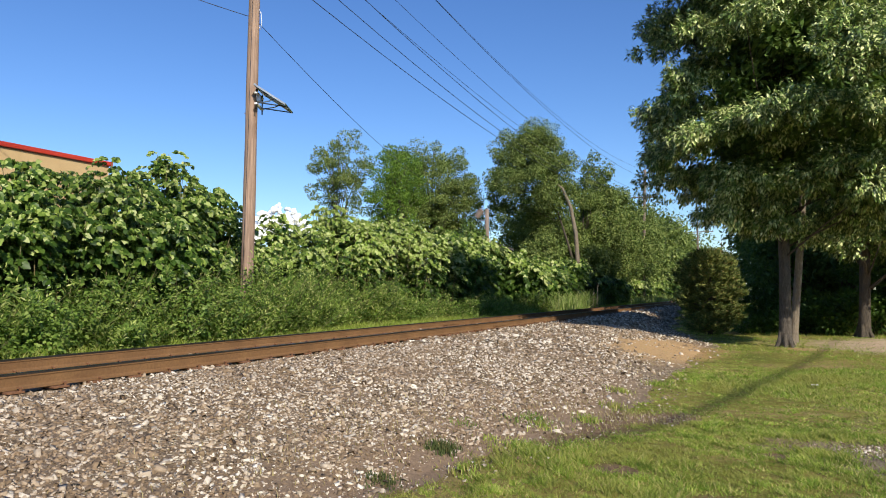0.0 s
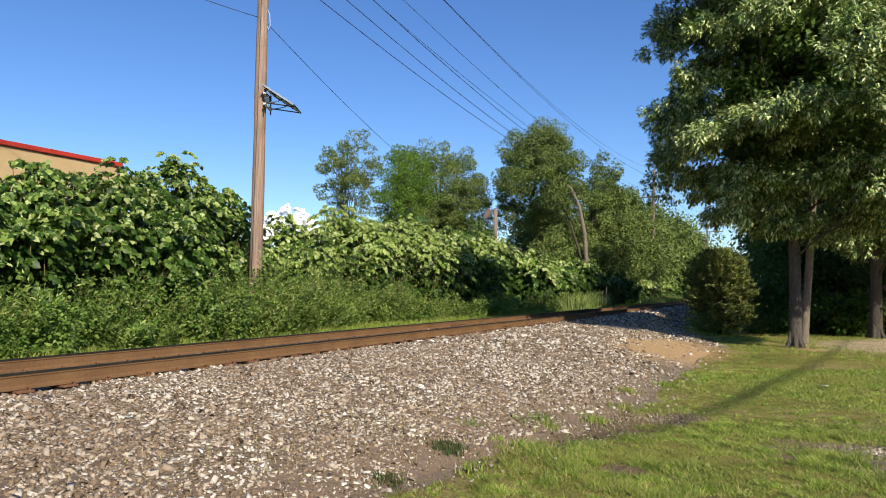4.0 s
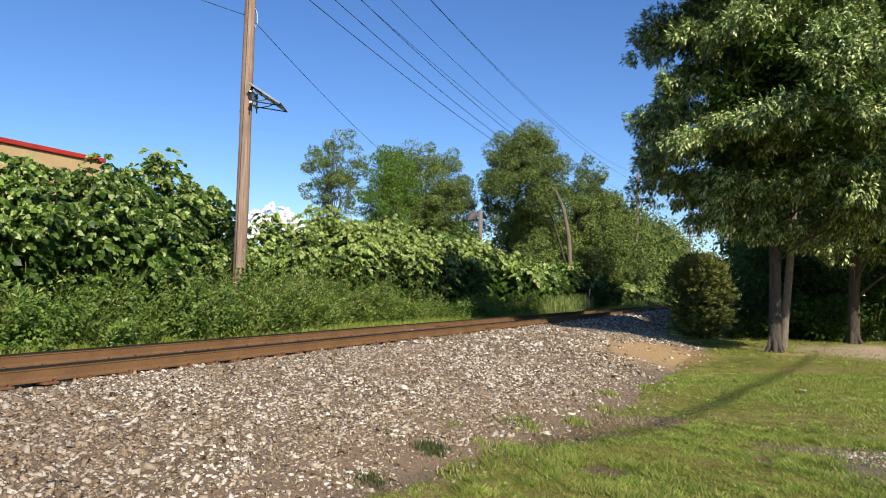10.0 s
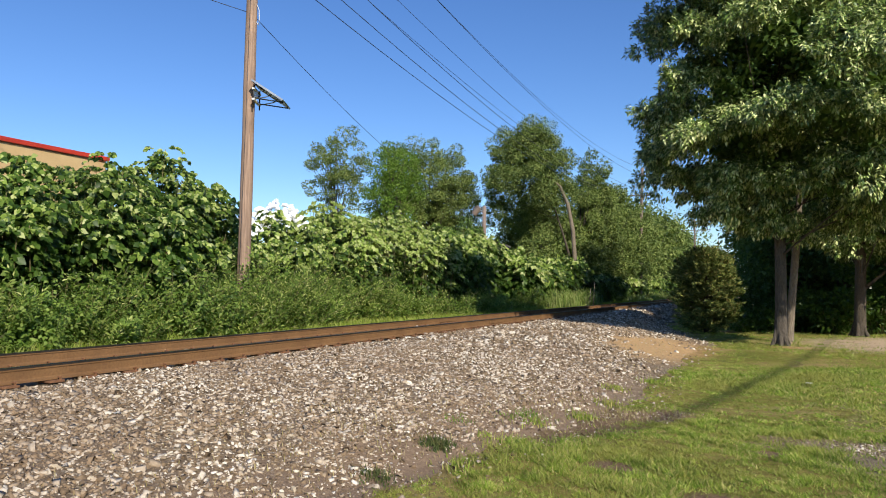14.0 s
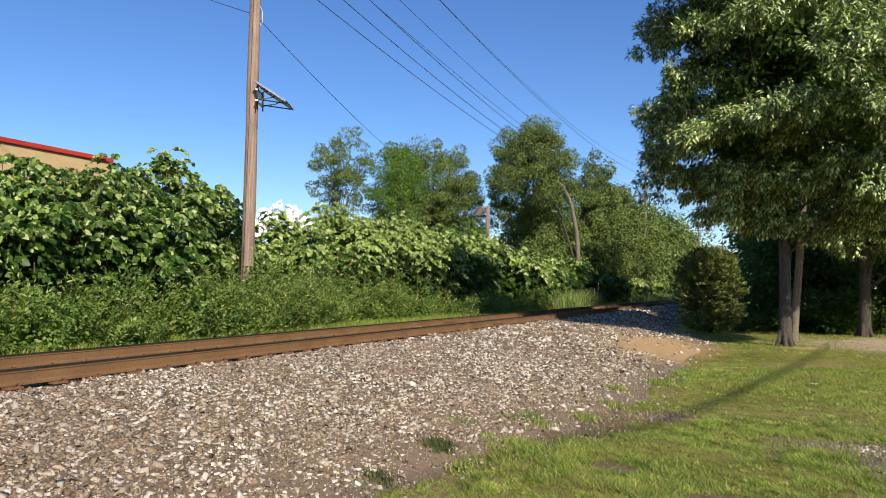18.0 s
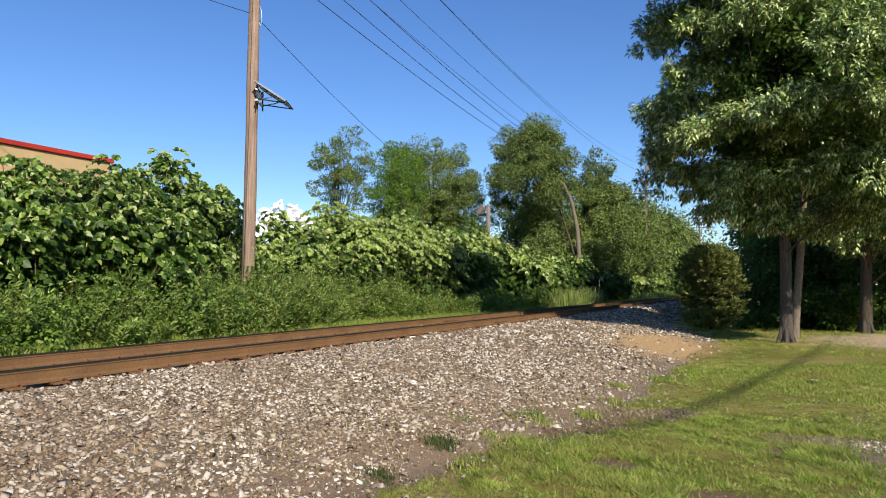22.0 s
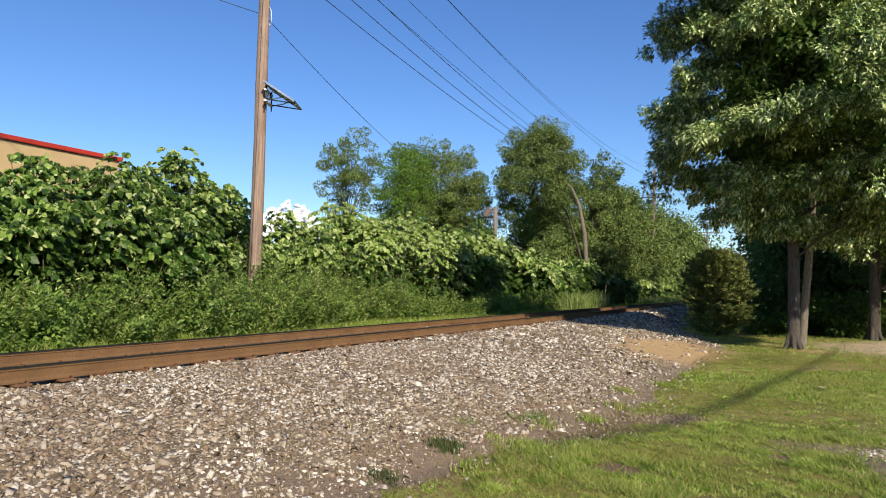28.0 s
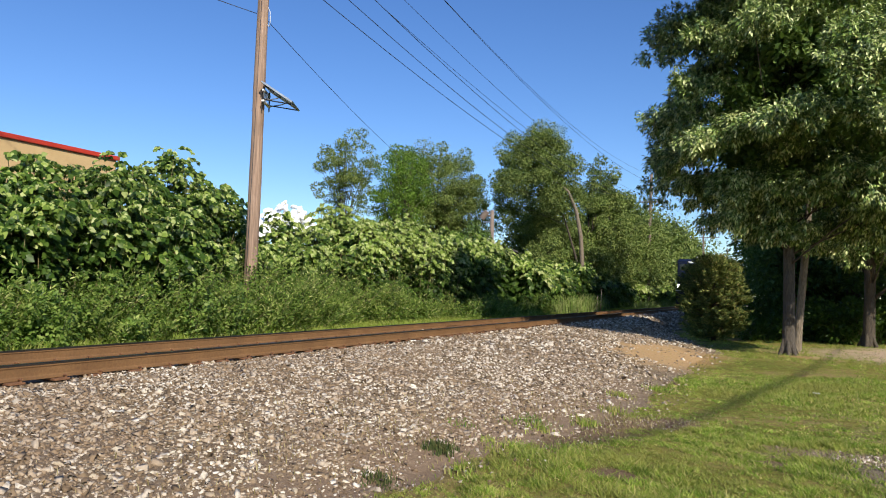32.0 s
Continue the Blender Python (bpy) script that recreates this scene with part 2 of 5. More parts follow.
M_RAIL_HEAD = grainy("dark_rail_head", (0.022, 0.018, 0.015), (0.05, 0.038, 0.03), 2.0, 0.45, 0.3, 50, 0.2, 0.001)
M_TIE = grainy("tarred_tie_wood", (0.045, 0.035, 0.028), (0.11, 0.085, 0.065), 5, 0.9, 0.0, 40, 0.8, 0.01)
M_IRON = grainy("rusty_iron_fittings", (0.12, 0.05, 0.025), (0.30, 0.14, 0.06), 9, 0.85, 0.0, 60, 0.5, 0.003)
M_POLE = wood_material("weathered_pole_wood", (0.13, 0.078, 0.052), (0.33, 0.22, 0.155))
M_POLE_GREY = wood_material("grey_pole_wood", (0.12, 0.085, 0.065), (0.24, 0.18, 0.145))
M_CABLE = grainy("black_cable_sheath", (0.018, 0.022, 0.034), (0.035, 0.042, 0.06), 6, 0.6, 0, 40, 0.1, 0.001)
M_STEEL = grainy("galvanised_steel", (0.42, 0.43, 0.44), (0.60, 0.61, 0.62), 6, 0.42, 0.9, 70, 0.15, 0.001)
M_DARKSTEEL = grainy("dark_painted_steel", (0.02, 0.022, 0.025), (0.05, 0.052, 0.055), 6, 0.5, 0.3, 70, 0.15, 0.001)
M_CELL = grainy("solar_cell_glass", (0.008, 0.010, 0.03), (0.015, 0.02, 0.05), 20, 0.08, 0, 70, 0.02, 0.0005)
M_WHITE = grainy("white_painted_metal", (0.72, 0.72, 0.70), (0.82, 0.82, 0.80), 5, 0.45, 0, 50, 0.1, 0.001)
M_BEIGE = grainy("beige_stucco_wall", (0.52, 0.35, 0.165), (0.60, 0.42, 0.21), 1.2, 0.9, 0, 45, 0.5, 0.006)
M_RED = grainy("red_metal_coping", (0.46, 0.035, 0.02), (0.55, 0.055, 0.03), 2.0, 0.4, 0, 40, 0.1, 0.001)
M_ROOFGREY = grainy("grey_roof_felt", (0.10, 0.10, 0.10), (0.2, 0.2, 0.19), 2.0, 0.9, 0, 60, 0.4, 0.005)
M_SHINGLE = grainy("dark_shingle_roof", (0.06, 0.055, 0.05), (0.12, 0.11, 0.10), 3.0, 0.9, 0, 60, 0.4, 0.005)
# siding coloured dark to stand for the shade on the house
M_SIDING = grainy("shaded_house_siding", (0.07, 0.065, 0.06), (0.12, 0.11, 0.10), 3.0, 0.8, 0, 60, 0.3, 0.003)
M_PANE = grainy("dark_window_pane", (0.01, 0.012, 0.015), (0.025, 0.03, 0.035), 4, 0.06, 0, 40, 0.02, 0.0005)
M_BARK = bark_material("furrowed_grey_bark", (0.022, 0.018, 0.014), (0.13, 0.105, 0.08))
M_BARK_DARK = bark_material("dark_bark", (0.03, 0.024, 0.018), (0.11, 0.085, 0.06))
M_BARK_PALE = bark_material("pale_dead_bark", (0.17, 0.12, 0.08), (0.40, 0.32, 0.24))
M_LIMB = bark_material("weathered_limb_sunlit_trunk_bark", (0.09, 0.07, 0.05), (0.27, 0.215, 0.155))
M_CANE = grainy("green_cane", (0.10, 0.13, 0.04), (0.24, 0.17, 0.08), 3, 0.7, 0, 40, 0.2, 0.002)
M_KNOT = leafy("broad_weed_leaf", [(0.0, (0.021, 0.048, 0.0075)), (0.5, (0.043, 0.085, 0.012)), (0.85, (0.078, 0.13, 0.022)), (1.0, (0.135, 0.19, 0.042))], 0.26, 0.42)
M_KNOT_PALE = leafy("pale_weed_leaf", [(0.0, (0.11, 0.175, 0.026)), (0.4, (0.225, 0.30, 0.057)), (0.7, (0.36, 0.42, 0.125)), (1.0, (0.50, 0.53, 0.23))], 0.3, 0.45)
M_WEED = leafy("narrow_weed_leaf", [(0.0, (0.07, 0.13, 0.022)), (0.5, (0.18, 0.26, 0.045)), (0.85, (0.34, 0.40, 0.10)), (1.0, (0.52, 0.52, 0.21))], 0.4, 0.6, patches=0.4, patch_scale=1.4)
M_WEED_DARK = leafy("dark_shrub_leaf", [(0.0, (0.075, 0.135, 0.022)), (0.5, (0.15, 0.23, 0.04)), (1.0, (0.27, 0.34, 0.085))], 0.34, 0.5)
# palest stops and broad patches stand in for sunlit leaf clusters
M_ASH = leafy("shade_tree_leaf", [(0.0, (0.055, 0.085, 0.018)), (0.42, (0.105, 0.17, 0.038)), (0.68, (0.30, 0.38, 0.105)), (0.92, (0.68, 0.70, 0.33))], 0.12, 0.33, patches=0.45, patch_scale=1.7)
# dark leaf of the woods, also used for shade inside the lawn trees
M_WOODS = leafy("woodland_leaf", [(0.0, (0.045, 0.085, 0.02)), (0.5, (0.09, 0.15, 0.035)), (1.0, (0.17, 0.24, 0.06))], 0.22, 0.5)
M_FARLEAF = leafy("far_tree_leaf", [(0.0, (0.075, 0.115, 0.03)), (0.5, (0.16, 0.21, 0.052)), (1.0, (0.29, 0.33, 0.10))], 0.25, 0.55)
M_BRIGHT = leafy("bright_tree_leaf", [(0.0, (0.08, 0.15, 0.02)), (0.5, (0.14, 0.24, 0.03)), (1.0, (0.22, 0.32, 0.05))], 0.35, 0.5)
M_SPRUCE = leafy("juniper_needles", [(0.0, (0.05, 0.07, 0.02)), (0.5, (0.12, 0.15, 0.04)), (0.85, (0.27, 0.28, 0.075)), (1.0, (0.24, 0.17, 0.07))], 0.14, 0.7)
M_GRASS = leafy("grass_blade", [(0.0, (0.145, 0.235, 0.026)), (0.42, (0.26, 0.365, 0.048)), (0.66, (0.39, 0.45, 0.085)), (0.86, (0.56, 0.48, 0.17)), (1.0, (0.64, 0.50, 0.24))], 0.45, 0.6, patches=0.45, dry=(0.37, 0.34, 0.09), patch_scale=3.2)
M_VERGE = leafy("verge_grass_blade", [(0.0, (0.15, 0.22, 0.028)), (0.5, (0.27, 0.34, 0.05)), (1.0, (0.46, 0.46, 0.14))], 0.42, 0.6)
M_TALLGRASS = leafy("tall_grass_blade", [(0.0, (0.13, 0.2, 0.04)), (0.5, (0.22, 0.29, 0.07)), (1.0, (0.38, 0.38, 0.16))], 0.35, 0.6)
M_SCRUB = leafy("dark_scrub_blade", [(0.0, (0.035, 0.05, 0.015)), (0.6, (0.08, 0.10, 0.03)), (1.0, (0.17, 0.14, 0.06))], 0.2, 0.7)
M_STRAW = leafy("dry_straw", [(0.0, (0.16, 0.13, 0.05)), (0.5, (0.36, 0.27, 0.12)), (1.0, (0.52, 0.42, 0.22))], 0.3, 0.7)
M_PAPER = grainy("white_paper", (0.8, 0.8, 0.78), (0.9, 0.9, 0.88), 20, 0.8, 0, 80, 0.1, 0.001)
M_BLUE = grainy("dark_blue_engine_paint", (0.006, 0.009, 0.026), (0.010, 0.015, 0.040), 1.5, 0.35, 0, 40, 0.1, 0.001)
M_ENGRED = grainy("red_engine_paint", (0.45, 0.04, 0.02), (0.55, 0.06, 0.03), 1.5, 0.4, 0, 40, 0.1, 0.001)
M_BLACK = grainy("black_underframe", (0.012, 0.012, 0.012), (0.03, 0.03, 0.03), 2, 0.7, 0, 40, 0.3, 0.003)
M_CLOUD, _nt, _bs = mat("cloud_white")
_bs.inputs["Base Color"].default_value = (0.95, 0.95, 0.96, 1)
_bs.inputs["Roughness"].default_value = 1.0
_bs.inputs["Specular IOR Level"].default_value = 0.0
M_GLOW, _nt, _bs = mat("lit_headlamp")
_bs.inputs["Emission Color"].default_value = (1.0, 0.93, 0.78, 1)
_bs.inputs["Emission Strength"].default_value = 30.0

# ---------------------------------------------------------------- building helpers
rng = np.random.default_rng(7)


def reseed(k):
    rng.bit_generator.state = np.random.default_rng(k).bit_generator.state


def ease(v, a, b):
    u = np.clip((np.asarray(v, float) - a) / (b - a), 0, 1)
    return u * u * (3 - 2 * u)


def part(name, bm, material, parent=None, label=""):
    """Links a bmesh or a mesh as one object, under a thing if one is given."""
    if isinstance(bm, bmesh.types.BMesh):
        me = bpy.data.meshes.new(name)
        bm.to_mesh(me)
        bm.free()
    else:
        me = bm
    if material is not None and not me.materials:
        me.materials.append(material)
    ob = new(name, me)
    ob.parent = parent
    if label:
        tagged(ob, label)
    return ob


def base(name, m, label, category, group="", kind=""):
    ob = new(name)
    ob.empty_display_size = 0.2
    ob.matrix_world = m
    return tagged(ob, label, category, group, kind)


def smooth(ob):
    for p in ob.data.polygons:
        p.use_smooth = True
    return ob


def box(sx, sy, sz, cx=0, cy=0, cz=0, bevel=0.0, m=None):
    bm = bmesh.new()
    bmesh.ops.create_cube(bm, size=1, matrix=Matrix.Translation((cx, cy, cz)) @ Matrix.Diagonal((sx, sy, sz, 1)))
    if bevel:
        bmesh.ops.bevel(bm, geom=bm.edges[:], offset=bevel, segments=2, affect="EDGES", profile=0.5)
    if m is not None:
        bmesh.ops.transform(bm, matrix=m, verts=bm.verts)
    return bm


def add_box(bm, sx, sy, sz, cx, cy, cz, m=None):
    t = Matrix.Translation((cx, cy, cz)) @ Matrix.Diagonal((sx, sy, sz, 1))
    bmesh.ops.create_cube(bm, size=1, matrix=(m @ t) if m is not None else t)


def tube_arrays(points, radii, sides=8):
    """Vertices and quads of a tube through points, closed at its ends."""
    p = np.asarray(points, float)
    r = np.asarray(radii, float)
    d = np.gradient(p, axis=0)
    d /= np.linalg.norm(d, axis=1)[:, None] + 1e-9
    ref = np.where(np.abs(d[:, 2:3]) > 0.9, [[1.0, 0, 0]], [[0, 0, 1.0]])
    u = np.cross(d, ref)
    for k in range(1, len(u)):
        u[k] = u[k - 1] - d[k] * np.dot(u[k - 1], d[k])
    u /= np.linalg.norm(u, axis=1)[:, None] + 1e-9
    v = np.cross(d, u)
    a = np.linspace(0, 2 * np.pi, sides, endpoint=False)
    ring = u[:, None] * np.cos(a)[None, :, None] + v[:, None] * np.sin(a)[None, :, None]
    verts = (p[:, None] + ring * r[:, None, None]).reshape(-1, 3)
    faces = []
    for k in range(len(p) - 1):
        for s in range(sides):
            a0, a1 = k * sides + s, k * sides + (s + 1) % sides
            faces.append((a0, a1, a1 + sides, a0 + sides))
    faces.append(tuple(range(sides))[::-1])
    faces.append(tuple((len(p) - 1) * sides + s for s in range(sides)))
    return verts, faces


def tubes_mesh(name, tubes, sides=8):
    verts, faces, n = [], [], 0
    for pts, radii in tubes:
        v, f = tube_arrays(pts, radii, sides)
        verts.append(v)
        faces += [tuple(i + n for i in q) for q in f]
        n += len(v)
    me = bpy.data.meshes.new(name)
    me.from_pydata(np.concatenate(verts).tolist(), [], faces)
    me.polygons.foreach_set("use_smooth", [True] * len(me.polygons))
    me.update()
    return me


def tri_mesh(name, verts, tris):
    """A mesh straight from arrays of vertices and triangles."""
    me = bpy.data.meshes.new(name)
    verts, tris = np.asarray(verts, np.float32), np.asarray(tris, np.int32)
    me.vertices.add(len(verts))
    me.vertices.foreach_set("co", verts.ravel())
    me.loops.add(tris.size)
    me.loops.foreach_set("vertex_index", tris.ravel())
    me.polygons.add(len(tris))
    me.polygons.foreach_set("loop_start", np.arange(0, tris.size, 3, dtype=np.int32))
    me.update(calc_edges=True)
    return me


HEART = (np.array([(0, 0, 0), (-0.40, 0.30, 0.07), (0, 1.0, -0.16), (0.40, 0.30, 0.07), (0, 0.42, -0.03)]),
         np.array([(0, 4, 1), (1, 4, 2), (2, 4, 3), (3, 4, 0)]))
ROUND_HEART = (np.array([(0, 0, 0), (-0.36, 0.10, 0.05), (-0.43, 0.46, 0.05), (0, 1.0, -0.14), (0.43, 0.46, 0.05), (0.36, 0.10, 0.05), (0, 0.42, -0.03)]),
               np.array([(0, 6, 1), (1, 6, 2), (2, 6, 3), (3, 6, 4), (4, 6, 5), (5, 6, 0)]))
BLADE_LEAF = (np.array([(0, 0, 0), (-0.20, 0.42, 0.07), (0, 1.0, -0.08), (0.20, 0.42, 0.07)]), np.array([(0, 2, 1), (0, 3, 2)]))
OVAL = (np.array([(0, 0, 0), (-0.27, 0.40, 0.08), (0, 1.0, -0.10), (0.27, 0.40, 0.08)]), np.array([(0, 2, 1), (0, 3, 2)]))
LANCE = (np.array([(0, 0, 0), (-0.19, 0.45, 0.06), (0, 1.0, -0.10), (0.19, 0.45, 0.06)]), np.array([(0, 2, 1), (0, 3, 2)]))


def unit(v):
    return v / (np.linalg.norm(v, axis=1)[:, None] + 1e-9)


def leaves(name, pts, along, up, size, shape, width=1.0):
    """Many leaves as one mesh: each starts at a point, runs along a direction and faces up."""
    n = len(pts)
    y = unit(along)
    x = unit(np.cross(y, up))
    z = np.cross(x, y)
    tv, tt = shape
    s = np.broadcast_to(np.asarray(size, float), (n,))[:, None, None]
    verts = pts[:, None] + s * (tv[None, :, 0:1] * width * x[:, None] + tv[None, :, 1:2] * y[:, None] + tv[None, :, 2:3] * z[:, None])
    tris = tt[None] + (np.arange(n) * len(tv))[:, None, None]
    return tri_mesh(name, verts.reshape(-1, 3), tris.reshape(-1, 3))


def puffs(centres, radii, count, flat=0.75, shell=0.55):
    """Points in and on uneven clumps, and the way out from each clump's middle."""
    c = np.repeat(centres, count, axis=0)
    r = np.repeat(np.asarray(radii, float), count)
    d = unit(rng.normal(size=(len(c), 3)))
    k = shell + (1 - shell) * rng.random(len(c)) ** 0.6
    k *= 0.85 + 0.3 * rng.random(len(c))
    off = d * (r * k)[:, None]
    off[:, 2] *= flat
    return c + off, d

# ---------------------------------------------------------------- the lie of the land
NEAR_RAIL, FAR_RAIL, HEAD = -7.10, -8.605, 0.765
MID = (NEAR_RAIL + FAR_RAIL) / 2
BED_TOP = 0.565
FAR_GROUND = 0.42


def ripple(x, y, s):
    return (np.sin(x * s + 1.3 * np.sin(y * s * 0.7 + 0.4)) + np.sin(y * s * 1.1 + 1.7 * np.sin(x * s * 0.6 + 2.0)) + np.sin((x + y) * s * 1.9 + 0.7)) / 3


def shadow_band_dip(x, y):
    fx, fy = np.array(SHADOW_BAND).T
    mid = np.interp(y, fy, fx)
    return np.exp(-((x - mid) / 0.20) ** 2) * ease(y, 6.8, 8.0) * (1 - ease(y, 20.5, 22.5))


def ground_z(x, y):
    x, y = np.asarray(x, float), np.asarray(y, float)
    z = 0.035 * ripple(x, y, 0.9) + 0.015 * ripple(x, y, 3.1)
    z = z - 0.02 * shadow_band_dip(x, y)
    far = ease(-x, 9.6, 11.0)
    return z * (1 - 0.5 * far) + FAR_GROUND * far


TOE_Y = [-40, 4.6, 8, 11, 19, 23, 27, 33, 40, 900]
TOE_X = [-3.4, -3.0, -2.35, -2.0, -2.0, -1.9, -3.0, -4.5, -5.0, -5.2]


def bed_z(x, y):
    x, y = np.asarray(x, float), np.asarray(y, float)
    toe = np.interp(y, TOE_Y, TOE_X) + 0.15 * ripple(x * 0, y, 1.7)
    u = (x - toe) / (-6.2 - toe)
    near = BED_TOP * (1 - (1 - np.clip(u, 0, 1)) ** 1.35) + np.minimum(u, 0) * 0.4
    v = (x + 10.75) / (-9.5 + 10.75)
    far = np.minimum(v, 1) * (BED_TOP - 0.3) + 0.3
    z = np.minimum(near, np.minimum(far, BED_TOP))
    return z + (0.018 * ripple(x, y, 2.3) + 0.012 * ripple(x, y, 6.1)) * np.clip(u * 3, 0, 1)


def sheet(name, xs, ys, height, material):
    gx, gy = np.meshgrid(xs, ys)
    verts = np.stack([gx, gy, height(gx, gy)], -1).reshape(-1, 3)
    w = len(xs)
    i = (np.arange(len(ys) - 1)[:, None] * w + np.arange(w - 1)[None]).ravel()
    tris = np.concatenate([np.stack([i, i + 1, i + w + 1], 1), np.stack([i, i + w + 1, i + w], 1)])
    me = tri_mesh(name, verts, tris)
    me.polygons.foreach_set("use_smooth", [True] * len(me.polygons))
    return part(name, me, material)


def steps(*runs):
    """Coordinates with runs of (start, end, step)."""
    out = []
    for a, b, s in runs:
        out += list(np.arange(a, b, s))
    return np.array(out + [runs[-1][1]])


ground = sheet("ground", steps((-2500, -300, 220), (-300, -40, 20), (-40, -12, 2.0), (-12, -9, 0.25), (-9, -4, 1.0), (-4, 6, 0.08), (6, 40, 2), (40, 300, 20), (300, 2500, 220)),
               steps((-2500, -300, 220), (-300, -20, 20), (-20, 3, 1.0), (3, 26, 0.15), (26, 60, 1.5), (60, 300, 12), (300, 2600, 230)), ground_z, M_GROUND)
tagged(ground, "green and dry grass turf with bare soil and gravel patches", "ground", kind="structure")
bed = sheet("railway_bed", steps((-11.2, -9.2, 0.2), (-9.2, -6.6, 0.4), (-6.6, -1.2, 0.08)), steps((-30, 1, 1.0), (1, 34, 0.11), (34, 70, 0.5), (70, 200, 5), (200, 900, 50)), bed_z, M_BED)
tagged(bed, "sloping bed of brown gravel fines under the railway track", "railway bed", kind="structure")


def stones(name, x, y, z, size, material, label):
    """Angular stones as one mesh."""
    n = len(x)
    corner = np.array([(-1, -1, -1), (1, -1, -1), (1, 1, -1), (-1, 1, -1), (-1, -1, 1), (1, -1, 1), (1, 1, 1), (-1, 1, 1)], float)
    tri = np.array([(4, 5, 6), (4, 6, 7), (0, 1, 5), (0, 5, 4), (1, 2, 6), (1, 6, 5), (2, 3, 7), (2, 7, 6), (3, 0, 4), (3, 4, 7)])
    v = corner[None] * (1 + rng.uniform(-0.55, 0.25, (n, 8, 3)))
    v *= (size[:, None] * np.stack([rng.uniform(0.75, 1.6, n), rng.uniform(0.5, 0.95, n), rng.uniform(0.3, 0.65, n)], 1))[:, None]
    q = unit(rng.normal(size=(n, 4)) * (1, 0.28, 0.28, 1))
    w, a, b, c = q.T
    m = np.stack([np.stack([1 - 2 * (b * b + c * c), 2 * (a * b - c * w), 2 * (a * c + b * w)], 1),
                  np.stack([2 * (a * b + c * w), 1 - 2 * (a * a + c * c), 2 * (b * c - a * w)], 1),
                  np.stack([2 * (a * c - b * w), 2 * (b * c + a * w), 1 - 2 * (a * a + b * b)], 1)], 1)
    v = np.einsum("nij,nkj->nki", m, v) + np.stack([x, y, z], 1)[:, None]
    me = tri_mesh(name, v.reshape(-1, 3), (tri[None] + (np.arange(n) * 8)[:, None, None]).reshape(-1, 3))
    return tagged(part(name, me, material), label, "gravel", kind="stuff")


def bank_stones():
    sets = []
    for y0, y1, per, s0, s1 in ((-8, 2.2, 160, 0.022, 0.045), (2.2, 7, 1180, 0.0075, 0.0185), (7, 13, 820, 0.008, 0.020), (13, 34, 190, 0.013, 0.031), (34, 80, 60, 0.04, 0.06)):
        n = int((y1 - y0) * 5.8 * per)
        x, y = rng.uniform(-7.0, -1.2, n), rng.uniform(y0, y1, n)
        toe = np.interp(y, TOE_Y, TOE_X)
        u = (toe - x) / 4.0
        thin = 0.06 + 0.94 * ease(u + 0.09 * ripple(x, y, 1.9) + 0.05 * ripple(x, y, 5.7), -0.02, 0.25)
        thin = np.where(x > toe, 0.10 * (1 - ease(x - toe, 0.0, 0.8)), thin)
        thin = thin * (1 - 0.95 * (1 - ease(np.hypot((x + 2.8) / 1.15, (y - 18.9) / 2.8) + 0.25 * ripple(x, y, 3.1), 0.7, 1.2)))
        keep = (rng.random(n) < thin) & ((x > -6.55) | (rng.random(n) < 0.8))
        x, y = x[keep], y[keep]
        size = rng.uniform(s0, s1, len(x)) * (0.75 + 1.2 * rng.random(len(x)) ** 3)
        sets.append((x, y, np.maximum(bed_z(x, y), ground_z(x, y)) + size * rng.uniform(-0.22, 0.30, len(x)), size))
    x, y, z, size = (np.concatenate(c) for c in zip(*sets))
    stones("ballast_stones", x, y, z, size, M_STONE, "loose pale and brown crushed ballast stones on the bank")
    n = 9000
    x, y = rng.uniform(-9.9, -7.2, n), rng.uniform(0, 60, n)
    size = rng.uniform(0.025, 0.05, n)
    stones("ballast_stones", x, y, bed_z(x, y) + 0.003, size, M_STONE, "crushed stone ballast packed between the railway ties")


# ---------------------------------------------------------------- the track
TIE_STEP = 0.495


def rail_section():
    half = [(0.076, 0.0), (0.076, 0.011), (0.034, 0.026), (0.027, 0.045), (0.027, 0.130), (0.029, 0.138), (0.036, 0.146), (0.037, 0.178), (0.030, 0.1845)]
    return [(a, b * 0.876) for a, b in half] + [(-a, b * 0.876) for a, b in half[::-1]]


def make_rail(x, label):
    thing = base("rail", pose(x, 0, HEAD - 0.163), label, "rail", "rails of the track")
    outline = rail_section()
    ys = [-30, 0, 10, 20, 30, 40, 60, 90, 140, 220, 400, 900]
    verts = [(a, y, b) for y in ys for a, b in outline]
    n = len(outline)
    faces = [(k * n + s, k * n + (s + 1) % n, (k + 1) * n + (s + 1) % n, (k + 1) * n + s) for k in range(len(ys) - 1) for s in range(n)]
    me = bpy.data.meshes.new("rail_body")
    me.from_pydata(verts, [], faces)
    me.update()
    part("rail_body", me, M_RAIL, thing)
    bm = bmesh.new()
    # thin dark strips along both upper sides of the head
    for a in (-1, 1):
        add_box(bm, 0.003, 930, 0.013, a * 0.0380, 435, 0.1515)
    part("head_flank", bm, M_RAIL_HEAD, thing, "dark flank of the rail head")
    bm = bmesh.new()
    add_box(bm, 0.074, 930, 0.007, 0, 435, 0.1610)
    part("running_surface", bm, M_RAIL_TOP, thing, "worn bare steel running surface")
    for y in (18.6, 38.0, 57.0):
        for side in (-1, 1):
            part("joint_bar", box(0.022, 0.92, 0.072, side * 0.036, y, 0.076, 0.006), M_RAIL, thing)
    return thing


